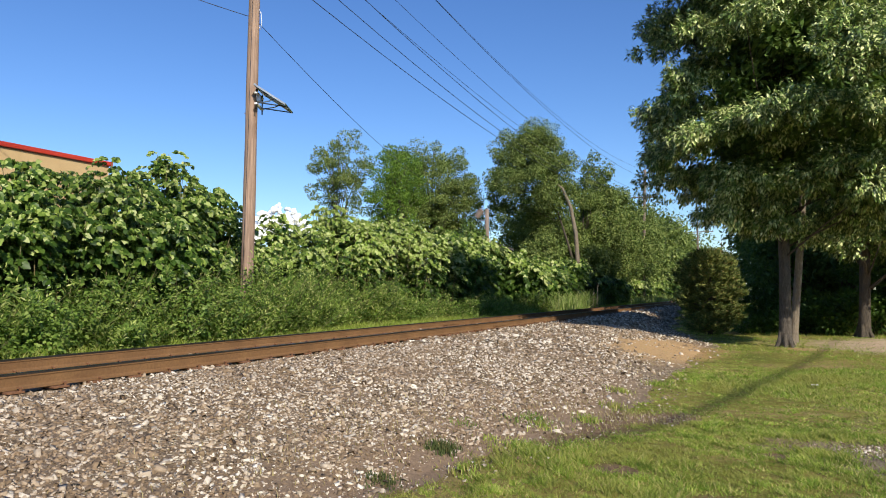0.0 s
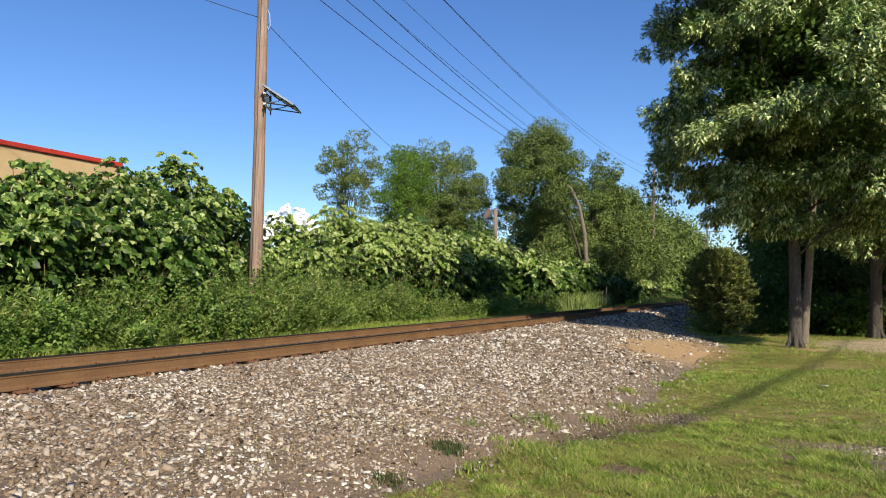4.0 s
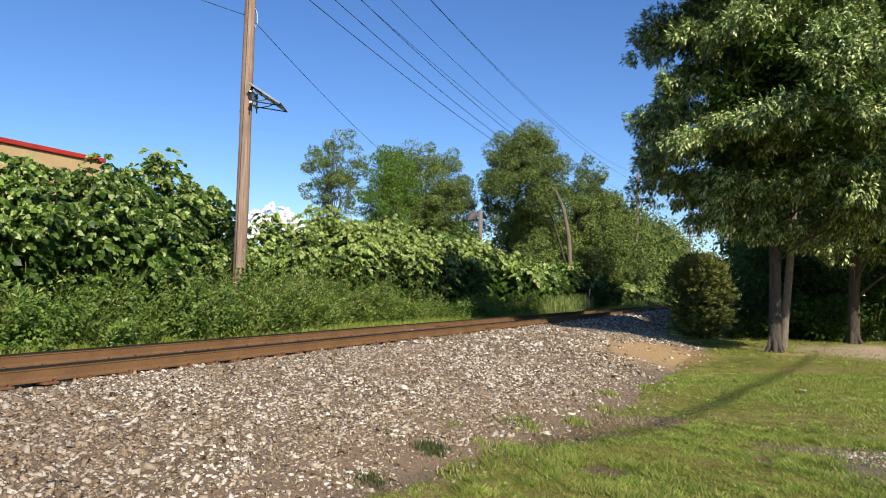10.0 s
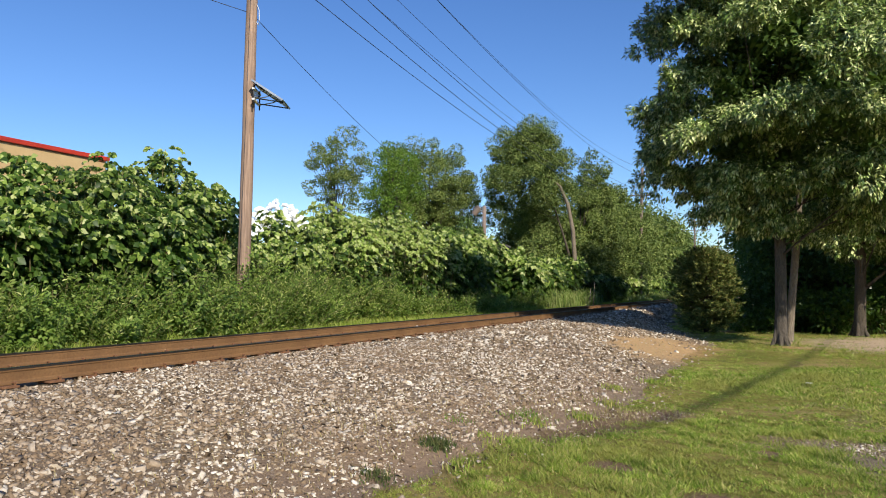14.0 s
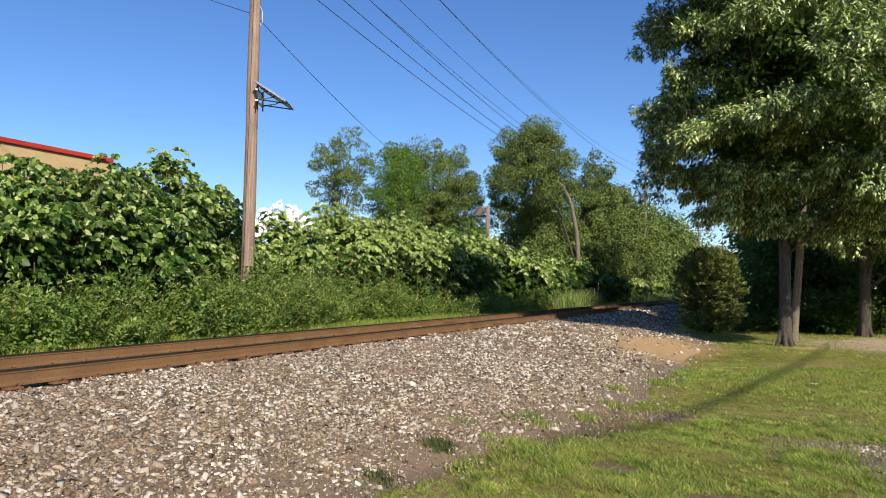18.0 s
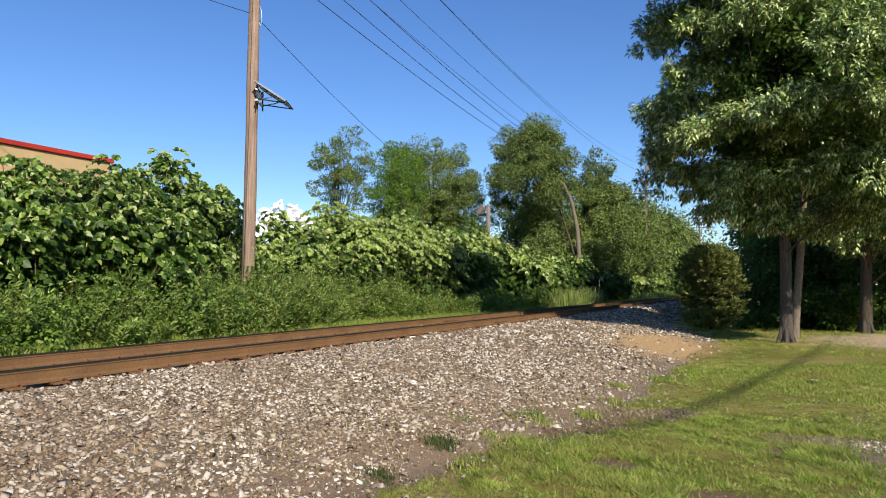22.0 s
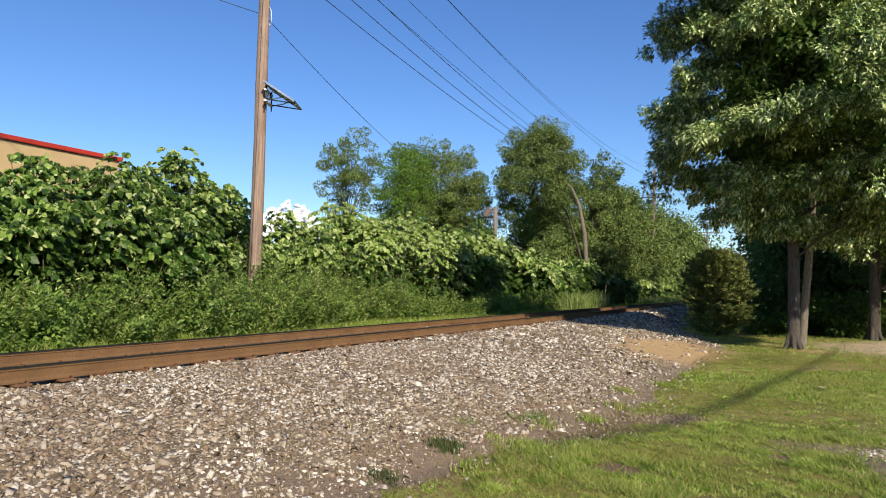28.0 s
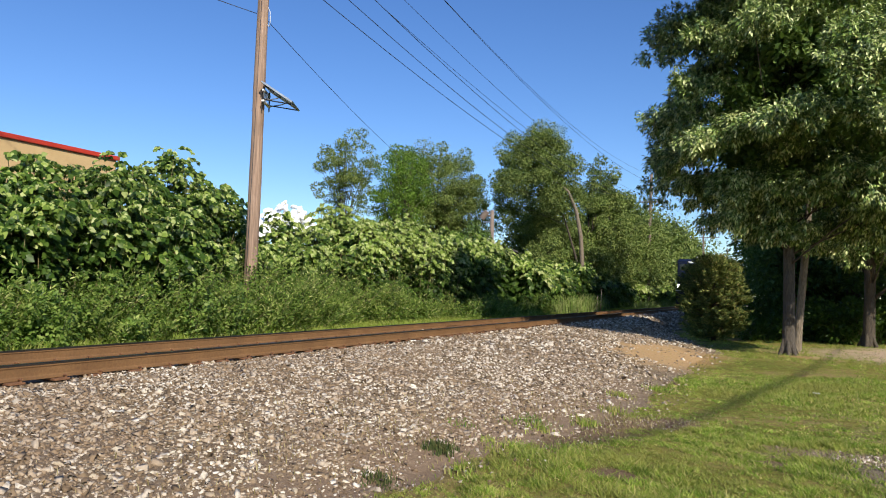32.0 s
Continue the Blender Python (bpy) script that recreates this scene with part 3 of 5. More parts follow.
def make_tie():
    tie = base("railway_tie", pose(MID, 0, BED_TOP - 0.185), "dark weathered wooden tie sunk in gravel ballast", "railway tie", "ties under the rails")
    part("beam", box(2.6, 0.225, 0.175, 0, 0, 0.0855, 0.012), M_TIE, tie)
    for side in (-1, 1):
        at = side * (NEAR_RAIL - FAR_RAIL) / 2
        part("tie_plate", box(0.24, 0.18, 0.024, at, 0, 0.205, 0.004), M_IRON, tie, "rusty steel tie plate")
        for k, (ox, oy) in enumerate(((0.098, 0.05), (-0.098, -0.05))):
            bm = box(0.018, 0.018, 0.09, at + ox, oy, 0.205)
            add_box(bm, 0.045, 0.03, 0.014, at + ox - math.copysign(0.008, ox), oy, 0.247)
            part("spike", bm, M_IRON, tie, "rusty rail spike")
    return tie


make_rail(NEAR_RAIL, "long rusty brown steel rail with dark head, near the bank")
make_rail(FAR_RAIL, "long rusty brown steel rail with dark head, beside the weeds")
tie = make_tie()
tie.matrix_world = pose(MID, 1.2, BED_TOP - 0.185)
for k in range(1, 110):
    copy_thing(tie, pose(MID + random.uniform(-0.04, 0.04), 1.2 + k * TIE_STEP + random.uniform(-0.02, 0.02), BED_TOP - 0.185, 0, 0, random.uniform(-1.2, 1.2)))
bm = bmesh.new()
for k in range(110, 420):
    add_box(bm, 2.6, 0.225, 0.17, MID, 1.2 + k * TIE_STEP, BED_TOP - 0.07)
tagged(part("railway_ties_far", bm, M_TIE), "far dark wooden ties in the ballast", "railway ties", kind="stuff")


# ---------------------------------------------------------------- poles and wires
def lean_pose(x, y, z, lean, toward=(0.903, 0.429)):
    axis = Vector((-toward[1], toward[0], 0))
    return Matrix.Translation((x, y, z)) @ Matrix.Rotation(radians(lean), 4, axis)


def utility_pole(x, y, z, height, r0, r1, lean, arms, label, wood, pins=2, arm_len=2.4, tilt=0.0):
    pole = base("utility_pole", lean_pose(x, y, z, lean), label, "utility pole", "poles along the railway")
    zs = np.linspace(-0.6, height, 14)
    pts = np.stack([0.02 * np.sin(zs * 0.5), 0.02 * np.cos(zs * 0.4), zs], 1)
    part("shaft", tubes_mesh("shaft", [(pts, np.linspace(r0, r1, 14) + 0.006 * np.sin(zs * 2.1))], 18), wood, pole)
    for az in arms:
        arm = part("crossarm", box(arm_len, 0.10, 0.12, 0, -r1 - 0.05, az, 0.012, pose(0, 0, 0, 0, 0, 0) @ Matrix.Rotation(radians(tilt), 4, "Y")), wood, pole)
        for s in (-1, 1):
            part("brace", tubes_mesh("brace", [([(s * 0.55, -r1 - 0.05, az - 0.04), (0, -r1 - 0.02, az - 0.62)], (0.014, 0.014))], 6), M_STEEL, arm)
            for k in range(pins):
                px = s * (arm_len / 2 - 0.12 - k * 0.62)
                bm = bmesh.new()
                for dz, r, h in ((0.10, 0.016, 0.10), (0.18, 0.055, 0.05), (0.22, 0.04, 0.04)):
                    bmesh.ops.create_cone(bm, cap_ends=True, segments=10, radius1=r, radius2=r * 0.8, depth=h, matrix=pose(px, -r1 - 0.05, az + dz))
                part("insulator", bm, M_ROOFGREY, arm)
    return pole


pole_one = utility_pole(-12.3, 14.2, 0.3, 14.6, 0.172, 0.125, 1.0, (10.9, 13.4), "tall weathered wooden utility pole carrying a solar panel", M_POLE)
for k in range(9):
    part("climbing_step", tubes_mesh("step", [([(-0.15, 0, 1.4 + k * 0.9), (-0.24, 0, 1.4 + k * 0.9)], (0.008, 0.008))], 6), M_STEEL, pole_one) if k % 4 == 1 else None
part("ground_wire", tubes_mesh("ground_wire", [([(0.05, -0.185, 0.2), (0.05, -0.178, 3), (0.055, -0.17, 6), (0.05, -0.162, 9.5)], (0.006,) * 4)], 6), M_CABLE, pole_one)
part("cable_clamp", tubes_mesh("clamp", [([(0.13, 0, 8.6), (0.22, -0.02, 8.45), (0.25, -0.03, 8.2), (0.2, 0, 8.05), (0.14, 0, 8.15)], (0.008,) * 5)], 6), M_WHITE, pole_one,
     "pale loop of cable")
utility_pole(-12.1, 71.8, 0.3, 13.4, 0.19, 0.13, 1.6, (10.6,), "distant grey wooden utility pole with a crossarm", M_POLE_GREY)
utility_pole(-12.0, 125.0, 0.3, 13.0, 0.20, 0.14, 0, (11.2,), "far wooden utility pole with a crossarm", M_POLE_GREY, 2, 5.0)
utility_pole(-12.0, 180.0, 0.3, 13.0, 0.18, 0.13, 0, (10.9,), "far wooden utility pole with a crossarm", M_POLE_GREY)


def solar_panel():
    """Faces along local +x, tilted; the pole stands at local x = 0."""
    turn = math.degrees(math.atan2(0.429, 0.903))
    thing = base("solar_panel", pose(-12.185, 14.25, 0.22, 0, 0, turn), "small tilted solar panel in an aluminium frame on a pole", "solar panel")
    slope = pose(0.14, 0, 6.60, 0, 33, 0)
    bm = bmesh.new()
    for cy in (-0.44, 0.44):
        add_box(bm, 0.95, 0.03, 0.045, 0.475, cy, 0, slope)
    for cx in (0.015, 0.935):
        add_box(bm, 0.03, 0.85, 0.045, cx, 0, 0, slope)
    part("panel_frame", bm, M_STEEL, thing)
    part("backsheet", box(0.89, 0.85, 0.004, 0.475, 0, -0.008, 0, slope), M_DARKSTEEL, thing, "dark panel underside")
    cells = part("glass", box(0.89, 0.85, 0.006, 0.475, 0, 0.010, 0, slope), M_CELL, thing, "dark blue solar cells behind glass")
    part("junction_box", box(0.12, 0.10, 0.04, 0.2, 0, -0.035, 0.006, slope), M_WHITE, thing)
    for cy in (-0.3, 0.3):
        part("strut", tubes_mesh("strut", [([(0.17, cy, 6.17), (0.93, cy, 6.06)], (0.016, 0.016))], 6), M_DARKSTEEL, thing)
        part("upright", tubes_mesh("upright", [([(0.17, cy, 6.0), (0.17, cy, 6.52)], (0.018, 0.018))], 6), M_DARKSTEEL, thing)
        part("stay", tubes_mesh("stay", [([(0.17, cy, 6.14), (0.50, cy, 6.20), (0.62, cy, 6.25)], (0.014, 0.014, 0.014))], 6), M_STEEL, thing)
    for z in (6.14, 6.42):
        bm = box(0.07, 0.66, 0.05, 0.165, 0, z, 0.005)
        part("pole_bracket", bm, M_WHITE, thing, "pale bracket clamped to the pole")
    part("battery_box", box(0.10, 0.14, 0.16, 0.19, -0.06, 6.32, 0.01), M_STEEL, thing)


solar_panel()


def wire(a, b, sag, r=0.014, label="thin black overhead power line between poles"):
    u = np.linspace(0, 1, 26)
    a, b = np.array(a, float), np.array(b, float)
    pts = a + (b - a) * u[:, None]
    pts[:, 2] -= 4 * sag * u * (1 - u)
    ob = part("overhead_wire", tubes_mesh("overhead_wire", [(pts, np.full(26, r))], 6), M_CABLE)
    tagged(ob, label, "overhead wire", "wires between the poles")


for x1, z1, sag, x2, z2, r in ((-11.84, 10.19, 1.65, -12.9, 11.1, 0.017), (-11.97, 11.03, 1.86, -12.5, 11.1, 0.017), (-11.99, 11.89, 2.1, -11.6, 11.15, 0.017),
                               (-12.07, 11.75, 1.64, -11.6, 11.3, 0.012), (-11.51, 12.22, 1.67, -11.1, 11.2, 0.013), (-12.14, 14.48, 1.59, -11.9, 12.9, 0.015),
                               (-12.07, 14.36, 1.71, -12.1, 13.8, 0.013)):
    r *= 0.68
    wire((x1, 13.5, z1), (x2, 71.8, z2), sag, r)
    wire((x2, 71.8, z2), (x2 + 0.2, 125.0, z2 + 0.1), 1.5, r)
    wire((x2 + 0.2, 125.0, z2 + 0.1), (x2 + 0.2, 180.0, z2), 1.5, r)
    wire((x1, 13.5, z1), (x1 + 0.2, -45.0, z1), 1.5, r)
wire((-12.2, 14.2, 8.72), (-24.8, 60.0, 9.65), 1.25, 0.009, "thin black service cable running from the pole to a house")
wire((-12.27, 14.2, 8.72), (-17.5, 7.0, 10.9), 0.25, 0.009, "thin black service cable running from the pole")


def post_in_weeds():
    pole = base("weathered_post", pose(-15.0, 37.6, 0.3), "short grey wooden post with a small drum at its top", "utility pole")
    part("shaft", tubes_mesh("shaft", [([(0, 0, -0.3), (0, 0, 3), (0.02, 0, 6.0)], (0.13, 0.12, 0.11))], 12), M_POLE_GREY, pole)
    bm = bmesh.new()
    bmesh.ops.create_cone(bm, cap_ends=True, segments=14, radius1=0.17, radius2=0.17, depth=0.5, matrix=pose(-0.42, -0.1, 5.75, 0, 38, 0))
    part("drum", bm, M_POLE_GREY, pole, "rusty drum hung beside the post top")
    part("arm", tubes_mesh("arm", [([(-0.6, -0.1, 5.95), (0.0, 0, 5.6)], (0.03, 0.03))], 8), M_IRON, pole)
    part("mast_lamp", box(0.3, 0.12, 0.08, -0.3, 0, 5.35, 0.02), M_STEEL, pole)


post_in_weeds()


# ---------------------------------------------------------------- buildings behind the weeds
def shop_building():
    b = base("shop_building", pose(-21.0, 0, 0.3), "beige stucco flat-roofed building with a red roof edge", "building")
    part("wall", box(12, 37.0, 5.62, -6, -1.3, 2.81), M_BEIGE, b)
    part("roof", box(11.7, 36.7, 0.1, -6, -1.3, 5.67), M_ROOFGREY, b)
    bm = box(0.14, 37.2, 0.15, 0.02, -1.3, 5.71, 0.02)
    part("coping", bm, M_RED, b, "red metal roof edge")
    part("coping", box(12.0, 0.14, 0.17, -6.1, 17.23, 5.71, 0.02), M_RED, b, "red metal roof edge")
    for y in (3.0, 8.5, 14.0):
        w = part("window", box(0.06, 2.2, 1.3, 0.035, y, 2.0, 0.02), M_WHITE, b)
        part("pane", box(0.02, 2.0, 1.1, 0.065, y, 2.0), M_PANE, w)
    part("door", box(0.06, 1.0, 2.05, 0.035, -2.0, 1.05, 0.01), M_DARKSTEEL, b)


def low_wing():
    b = base("low_shed", pose(-22.5, 21.5, 0.3), "low beige building with a shallow grey roof behind the weeds", "building")
    part("wall", box(7, 7, 3.0, -3.5, 0, 1.5), M_BEIGE, b)
    part("roof", box(7.6, 7.6, 0.22, -3.5, 0, 3.13, 0.03), M_ROOFGREY, b)
    part("fascia", box(0.05, 7.62, 0.16, 0.33, 0, 3.12), M_WHITE, b)
    part("door", box(0.06, 2.6, 2.3, 0.035, -1.2, 1.15, 0.01), M_WHITE, b)


def gabled_house():
    b = base("house", pose(-18.1, 43.4, 0.3, 0, 0, 22) @ Matrix.Diagonal((0.55, 0.72, 0.665, 1)), "small house, walls coloured dark for shade, with a low gable roof and white edge boards", "house")
    part("wall", box(7.0, 9.0, 5.9, 0, 0, 2.95), M_SIDING, b)
    for y in (-4.45, 4.45):
        bm = bmesh.new()
        v = [bm.verts.new((x, y + d, z)) for d in (-0.05, 0.05) for x, z in ((-3.5, 5.9), (3.5, 5.9), (0, 7.0))]
        for f in ((0, 1, 2), (5, 4, 3), (0, 3, 4, 1), (1, 4, 5, 2), (2, 5, 3, 0)):
            bm.faces.new([v[i] for i in f])
        # gable takes the dark roof colour to look shaded
        part("gable", bm, M_SHINGLE, b)
    for s in (-1, 1):
        ang = math.degrees(math.atan2(1.1, 3.5))
        roof = part("roof", box(4.7, 9.9, 0.14, 2.1, 0, 0.05, 0.0, Matrix.Translation((0, 0, 7.05)) @ Matrix.Rotation(0 if s > 0 else math.pi, 4, "Z") @ Matrix.Rotation(radians(ang), 4, "Y")), M_SHINGLE, b)
        part("edge_board", box(2.5, 0.08, 0.19, 1.15, -4.98 * s, 0.02, 0.0, Matrix.Translation((0, 0, 7.05)) @ Matrix.Rotation(0 if s > 0 else math.pi, 4, "Z") @ Matrix.Rotation(radians(ang), 4, "Y")), M_WHITE, roof, "white edge board")
    part("cornice", box(3.0, 0.1, 0.2, -1.9, -4.56, 5.8), M_WHITE, b)
    for x in (-1.6, 1.6):
        w = part("window", box(1.0, 0.06, 1.3, x, -4.53, 4.3), M_WHITE, b)
        part("pane", box(0.8, 0.02, 1.1, x, -4.57, 4.3), M_PANE, w)


shop_building()
low_wing()
gabled_house()


# ---------------------------------------------------------------- plants
UP = np.array([[0, 0, 1.0]])


def knotweed(x, y, wide, deep, high, pale=0.4, canes=60, leaf=0.21, per=60, spread=0.5):
    """A clump of tall broad-leaved canes; returns the thing."""
    gz = float(ground_z(x, y))
    thing = base("knotweed_clump", pose(x, y, gz - 0.05), "tall clump of broad heart-shaped green leaves on canes beside the track" if pale < 0.5 else
                 "tall clump of broad leaves with pale tops beside the track", "shrub", "knotweed along the railway")
    # canes stand in stools of uneven height
    stools = max(5, canes // 8)
    head = rng.integers(0, stools, canes)
    head_tall = rng.uniform(0.74 if y < 14 else 0.84, 1.06, stools)
    bx = np.clip((rng.uniform(-0.5, 0.5, stools) * deep)[head] + rng.normal(0, 0.17, canes), -0.55 * deep, 0.5 * deep)
    by = np.clip((rng.uniform(-0.5, 0.5, stools) * wide)[head] + rng.normal(0, 0.2, canes), -0.55 * wide, 0.55 * wide)
    h = high * head_tall[head] * rng.uniform(0.86, 1.03, canes) * (1 - 0.25 * (2 * by / wide) ** 2)
    # the side toward the open track stays lower and leans out
    front = np.clip(bx / deep + 0.5, 0, 1)
    h *= 1 - 0.28 * front ** 2
    lean = np.stack([front * 0.9 + rng.normal(0, 0.25, canes), rng.normal(0, 0.35, canes)], 1) * spread
    tubes = []
    u = np.linspace(0, 1, 6)
    P, A, S, T, N = [], [], [], [], []
    shoots, each = 10, max(4, per // 6)
    for k in range(canes):
        px = bx[k] + lean[k, 0] * u ** 2.2
        py = by[k] + lean[k, 1] * u ** 2.2
        pz = h[k] * (u - 0.06 * u ** 3)
        tubes.append((np.stack([px, py, pz], 1), np.linspace(0.016, 0.006, 6)))
        t = np.concatenate([1 - 0.88 * rng.random(shoots - 2), (0.97, 1.0)])
        root = np.stack([np.interp(t, u, px), np.interp(t, u, py), np.interp(t, u, pz)], 1)
        ang = np.arange(shoots) * 2.4 + rng.uniform(0, 6.3)
        way = unit(np.stack([np.cos(ang) + 0.35, np.sin(ang) - 0.15, 0 * ang], 1))
        long = rng.uniform(0.35, 0.85, shoots) * (0.5 + 0.5 * leaf / 0.21)
        v = np.linspace(0.2, 1.0, each)
        i = np.repeat(np.arange(shoots), each)
        w = np.tile(v, shoots)
        q = root[i] + way[i] * (long[i] * w)[:, None]
        q[:, 2] += long[i] * (0.55 * w - 0.75 * w ** 2)
        side = np.stack([-way[i][:, 1], way[i][:, 0], 0 * w], 1) * np.where(np.arange(len(i)) % 2, 1, -1)[:, None]
        out = way[i] * 0.75 + side * 0.65 + np.stack([0 * w, 0 * w, -0.35 - 0.45 * w], 1) + rng.normal(0, 0.32, (len(i), 3))
        P.append(q)
        A.append(out)
        N.append(UP * 0.55 + way[i] * 0.6 + np.array([[0.35, -0.35, 0]]) + rng.normal(0, 0.42, (len(i), 3)))
        S.append(leaf * rng.uniform(0.5, 1.35, len(i)))
        T.append(t[i])
    P, A, S, T, up = np.concatenate(P), np.concatenate(A), np.concatenate(S), np.concatenate(T), np.concatenate(N)
    singly = set(np.argsort(-bx)[:6].tolist()) if y < 30 else set()
    for k in singly:
        part("cane", tubes_mesh("cane", [tubes[k]], 6), M_CANE, thing)
    tagged(part("canework", tubes_mesh("canework", [q for k, q in enumerate(tubes) if k not in singly], 5), M_CANE, thing), kind="stuff")
    # paler leaves are picked more often towards the cane tops
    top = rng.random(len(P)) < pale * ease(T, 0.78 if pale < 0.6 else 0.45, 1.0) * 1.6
    shape = ROUND_HEART if y < 28 else HEART if y < 50 else OVAL
    tagged(part("foliage", leaves("foliage", P[~top], A[~top], up[~top], S[~top], shape), M_KNOT, thing), kind="stuff")
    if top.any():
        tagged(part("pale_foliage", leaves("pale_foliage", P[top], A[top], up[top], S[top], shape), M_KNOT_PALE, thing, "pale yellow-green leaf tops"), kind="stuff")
    return thing


def low_weeds(x, y, wide, deep, high, stems=150, dark=0.0, per=68, leaf=0.074, label="low bushy green weeds with narrow leaves beside the rails"):
    gz = float(ground_z(x, y))
    thing = base("weed_thicket", pose(x, y, gz - 0.03), label, "weeds", "weeds along the railway")
    tufts = 12
    own_tuft = rng.integers(0, tufts, stems)
    cx, cy = rng.uniform(-0.5, 0.5, tufts) * deep, rng.uniform(-0.5, 0.5, tufts) * wide
    tall = high * rng.uniform(0.40, 1.5, tufts) * (1 - 0.35 * ease(cx / deep, 0.1, 0.5))
    ox, oy = rng.normal(0, 0.15, stems), rng.normal(0, 0.15, stems)
    bx, by = cx[own_tuft] + ox, cy[own_tuft] + oy
    h = tall[own_tuft] * rng.uniform(0.6, 1.05, stems)
    d = np.stack([0.10 + ox * 1.6 + rng.normal(0, 0.10, stems), oy * 1.6 + rng.normal(0, 0.10, stems), np.ones(stems)], 1)
    k = np.repeat(np.arange(stems), per)
    t = rng.uniform(0.08, 1.0, len(k))
    P = np.stack([bx[k], by[k], 0 * t], 1) + d[k] * (h[k] * t)[:, None] * (1, 1, 1)
    P[:, :2] += d[k][:, :2] * (h[k] * t ** 2)[:, None] * 0.5
    ang = rng.uniform(0, 6.28, len(k))
    A = np.stack([np.cos(ang), np.sin(ang), rng.normal(0.75, 0.5, len(k))], 1) + d[k] * (1.0, 1.0, 0)
    P += unit(A) * rng.uniform(0.0, 0.13, len(k))[:, None]
    heart = np.stack([cx[own_tuft][k], cy[own_tuft][k], 0.35 * tall[own_tuft][k]], 1)
    up = unit(P - heart) + UP * 0.35 + rng.normal(0, 0.3, (len(k), 3))
    # some tufts are broader-leaved and darker than the rest
    shrub = (rng.random(tufts) < dark)[own_tuft][k]
    size = leaf * rng.uniform(0.6, 1.5, len(k))
    tagged(part("foliage", leaves("foliage", P[~shrub], A[~shrub], up[~shrub], size[~shrub] * 1.25, BLADE_LEAF, 0.78), M_WEED, thing), kind="stuff")
    if shrub.any():
        tagged(part("shrub_foliage", leaves("shrub_foliage", P[shrub], A[shrub] - np.array([[0, 0, 1.1]]), up[shrub], size[shrub] * 1.0, OVAL, 1.3), M_WEED_DARK, thing), kind="stuff")
    st = [(np.array([(bx[i], by[i], 0), (bx[i] + d[i, 0] * h[i] * 0.5, by[i] + d[i, 1] * h[i] * 0.5, h[i] * 0.5), tuple(np.array((bx[i], by[i], 0)) + d[i] * h[i] * (1.4, 1.4, 1))]),
           (0.006, 0.005, 0.002)) for i in range(0, stems, 2)]
    tagged(part("stemwork", tubes_mesh("stemwork", st, 4), M_CANE, thing), kind="stuff")
    return thing


def blades(name, x, y, z, high, material, label, category, width=0.012, wind=(-0.1, 0.05), kind="stuff", simple=False, loose=0.35):
    """Upright grass blades, bent at the tip, as one mesh."""
    n = len(x)
    ang = rng.uniform(0, 6.28, n)
    side = np.stack([np.cos(ang), np.sin(ang), 0 * ang], 1)
    bend = np.stack([rng.normal(wind[0], loose, n), rng.normal(wind[1], loose, n), 0 * ang], 1)
    p = np.stack([x, y, z], 1)
    w = width * rng.uniform(0.6, 1.4, n)
    h = high[:, None]
    mid = p + np.array([[0, 0, 0.6]]) * h + bend * h * 0.25
    tip = p + np.array([[0, 0, 0.92]]) * h + bend * h * 0.95
    if simple:
        v = np.stack([p - side * w[:, None], p + side * w[:, None], tip], 1)
        me = tri_mesh(name, v.reshape(-1, 3), np.arange(n * 3).reshape(-1, 3))
        return tagged(part(name, me, material), label, category, kind=kind)
    v = np.stack([p - side * w[:, None], p + side * w[:, None], mid + side * w[:, None] * 0.7, mid - side * w[:, None] * 0.7, tip], 1)
    tri = np.array([(0, 1, 2), (0, 2, 3), (3, 2, 4)])
    me = tri_mesh(name, v.reshape(-1, 3), (tri[None] + (np.arange(n) * 5)[:, None, None]).reshape(-1, 3))
    return tagged(part(name, me, material), label, category, kind=kind)


def bare(x, y):
    """How bare the ground is at a place."""
    b = np.zeros(len(x))
    for cx, cy, rx, ry in DIRT + GRAVEL:
        d = np.hypot((x - cx) / rx, (y - cy) / ry) + 0.3 * ripple(x, y, 3.7)
        b = np.maximum(b, 1 - ease(d, 0.7, 1.25))
    return b


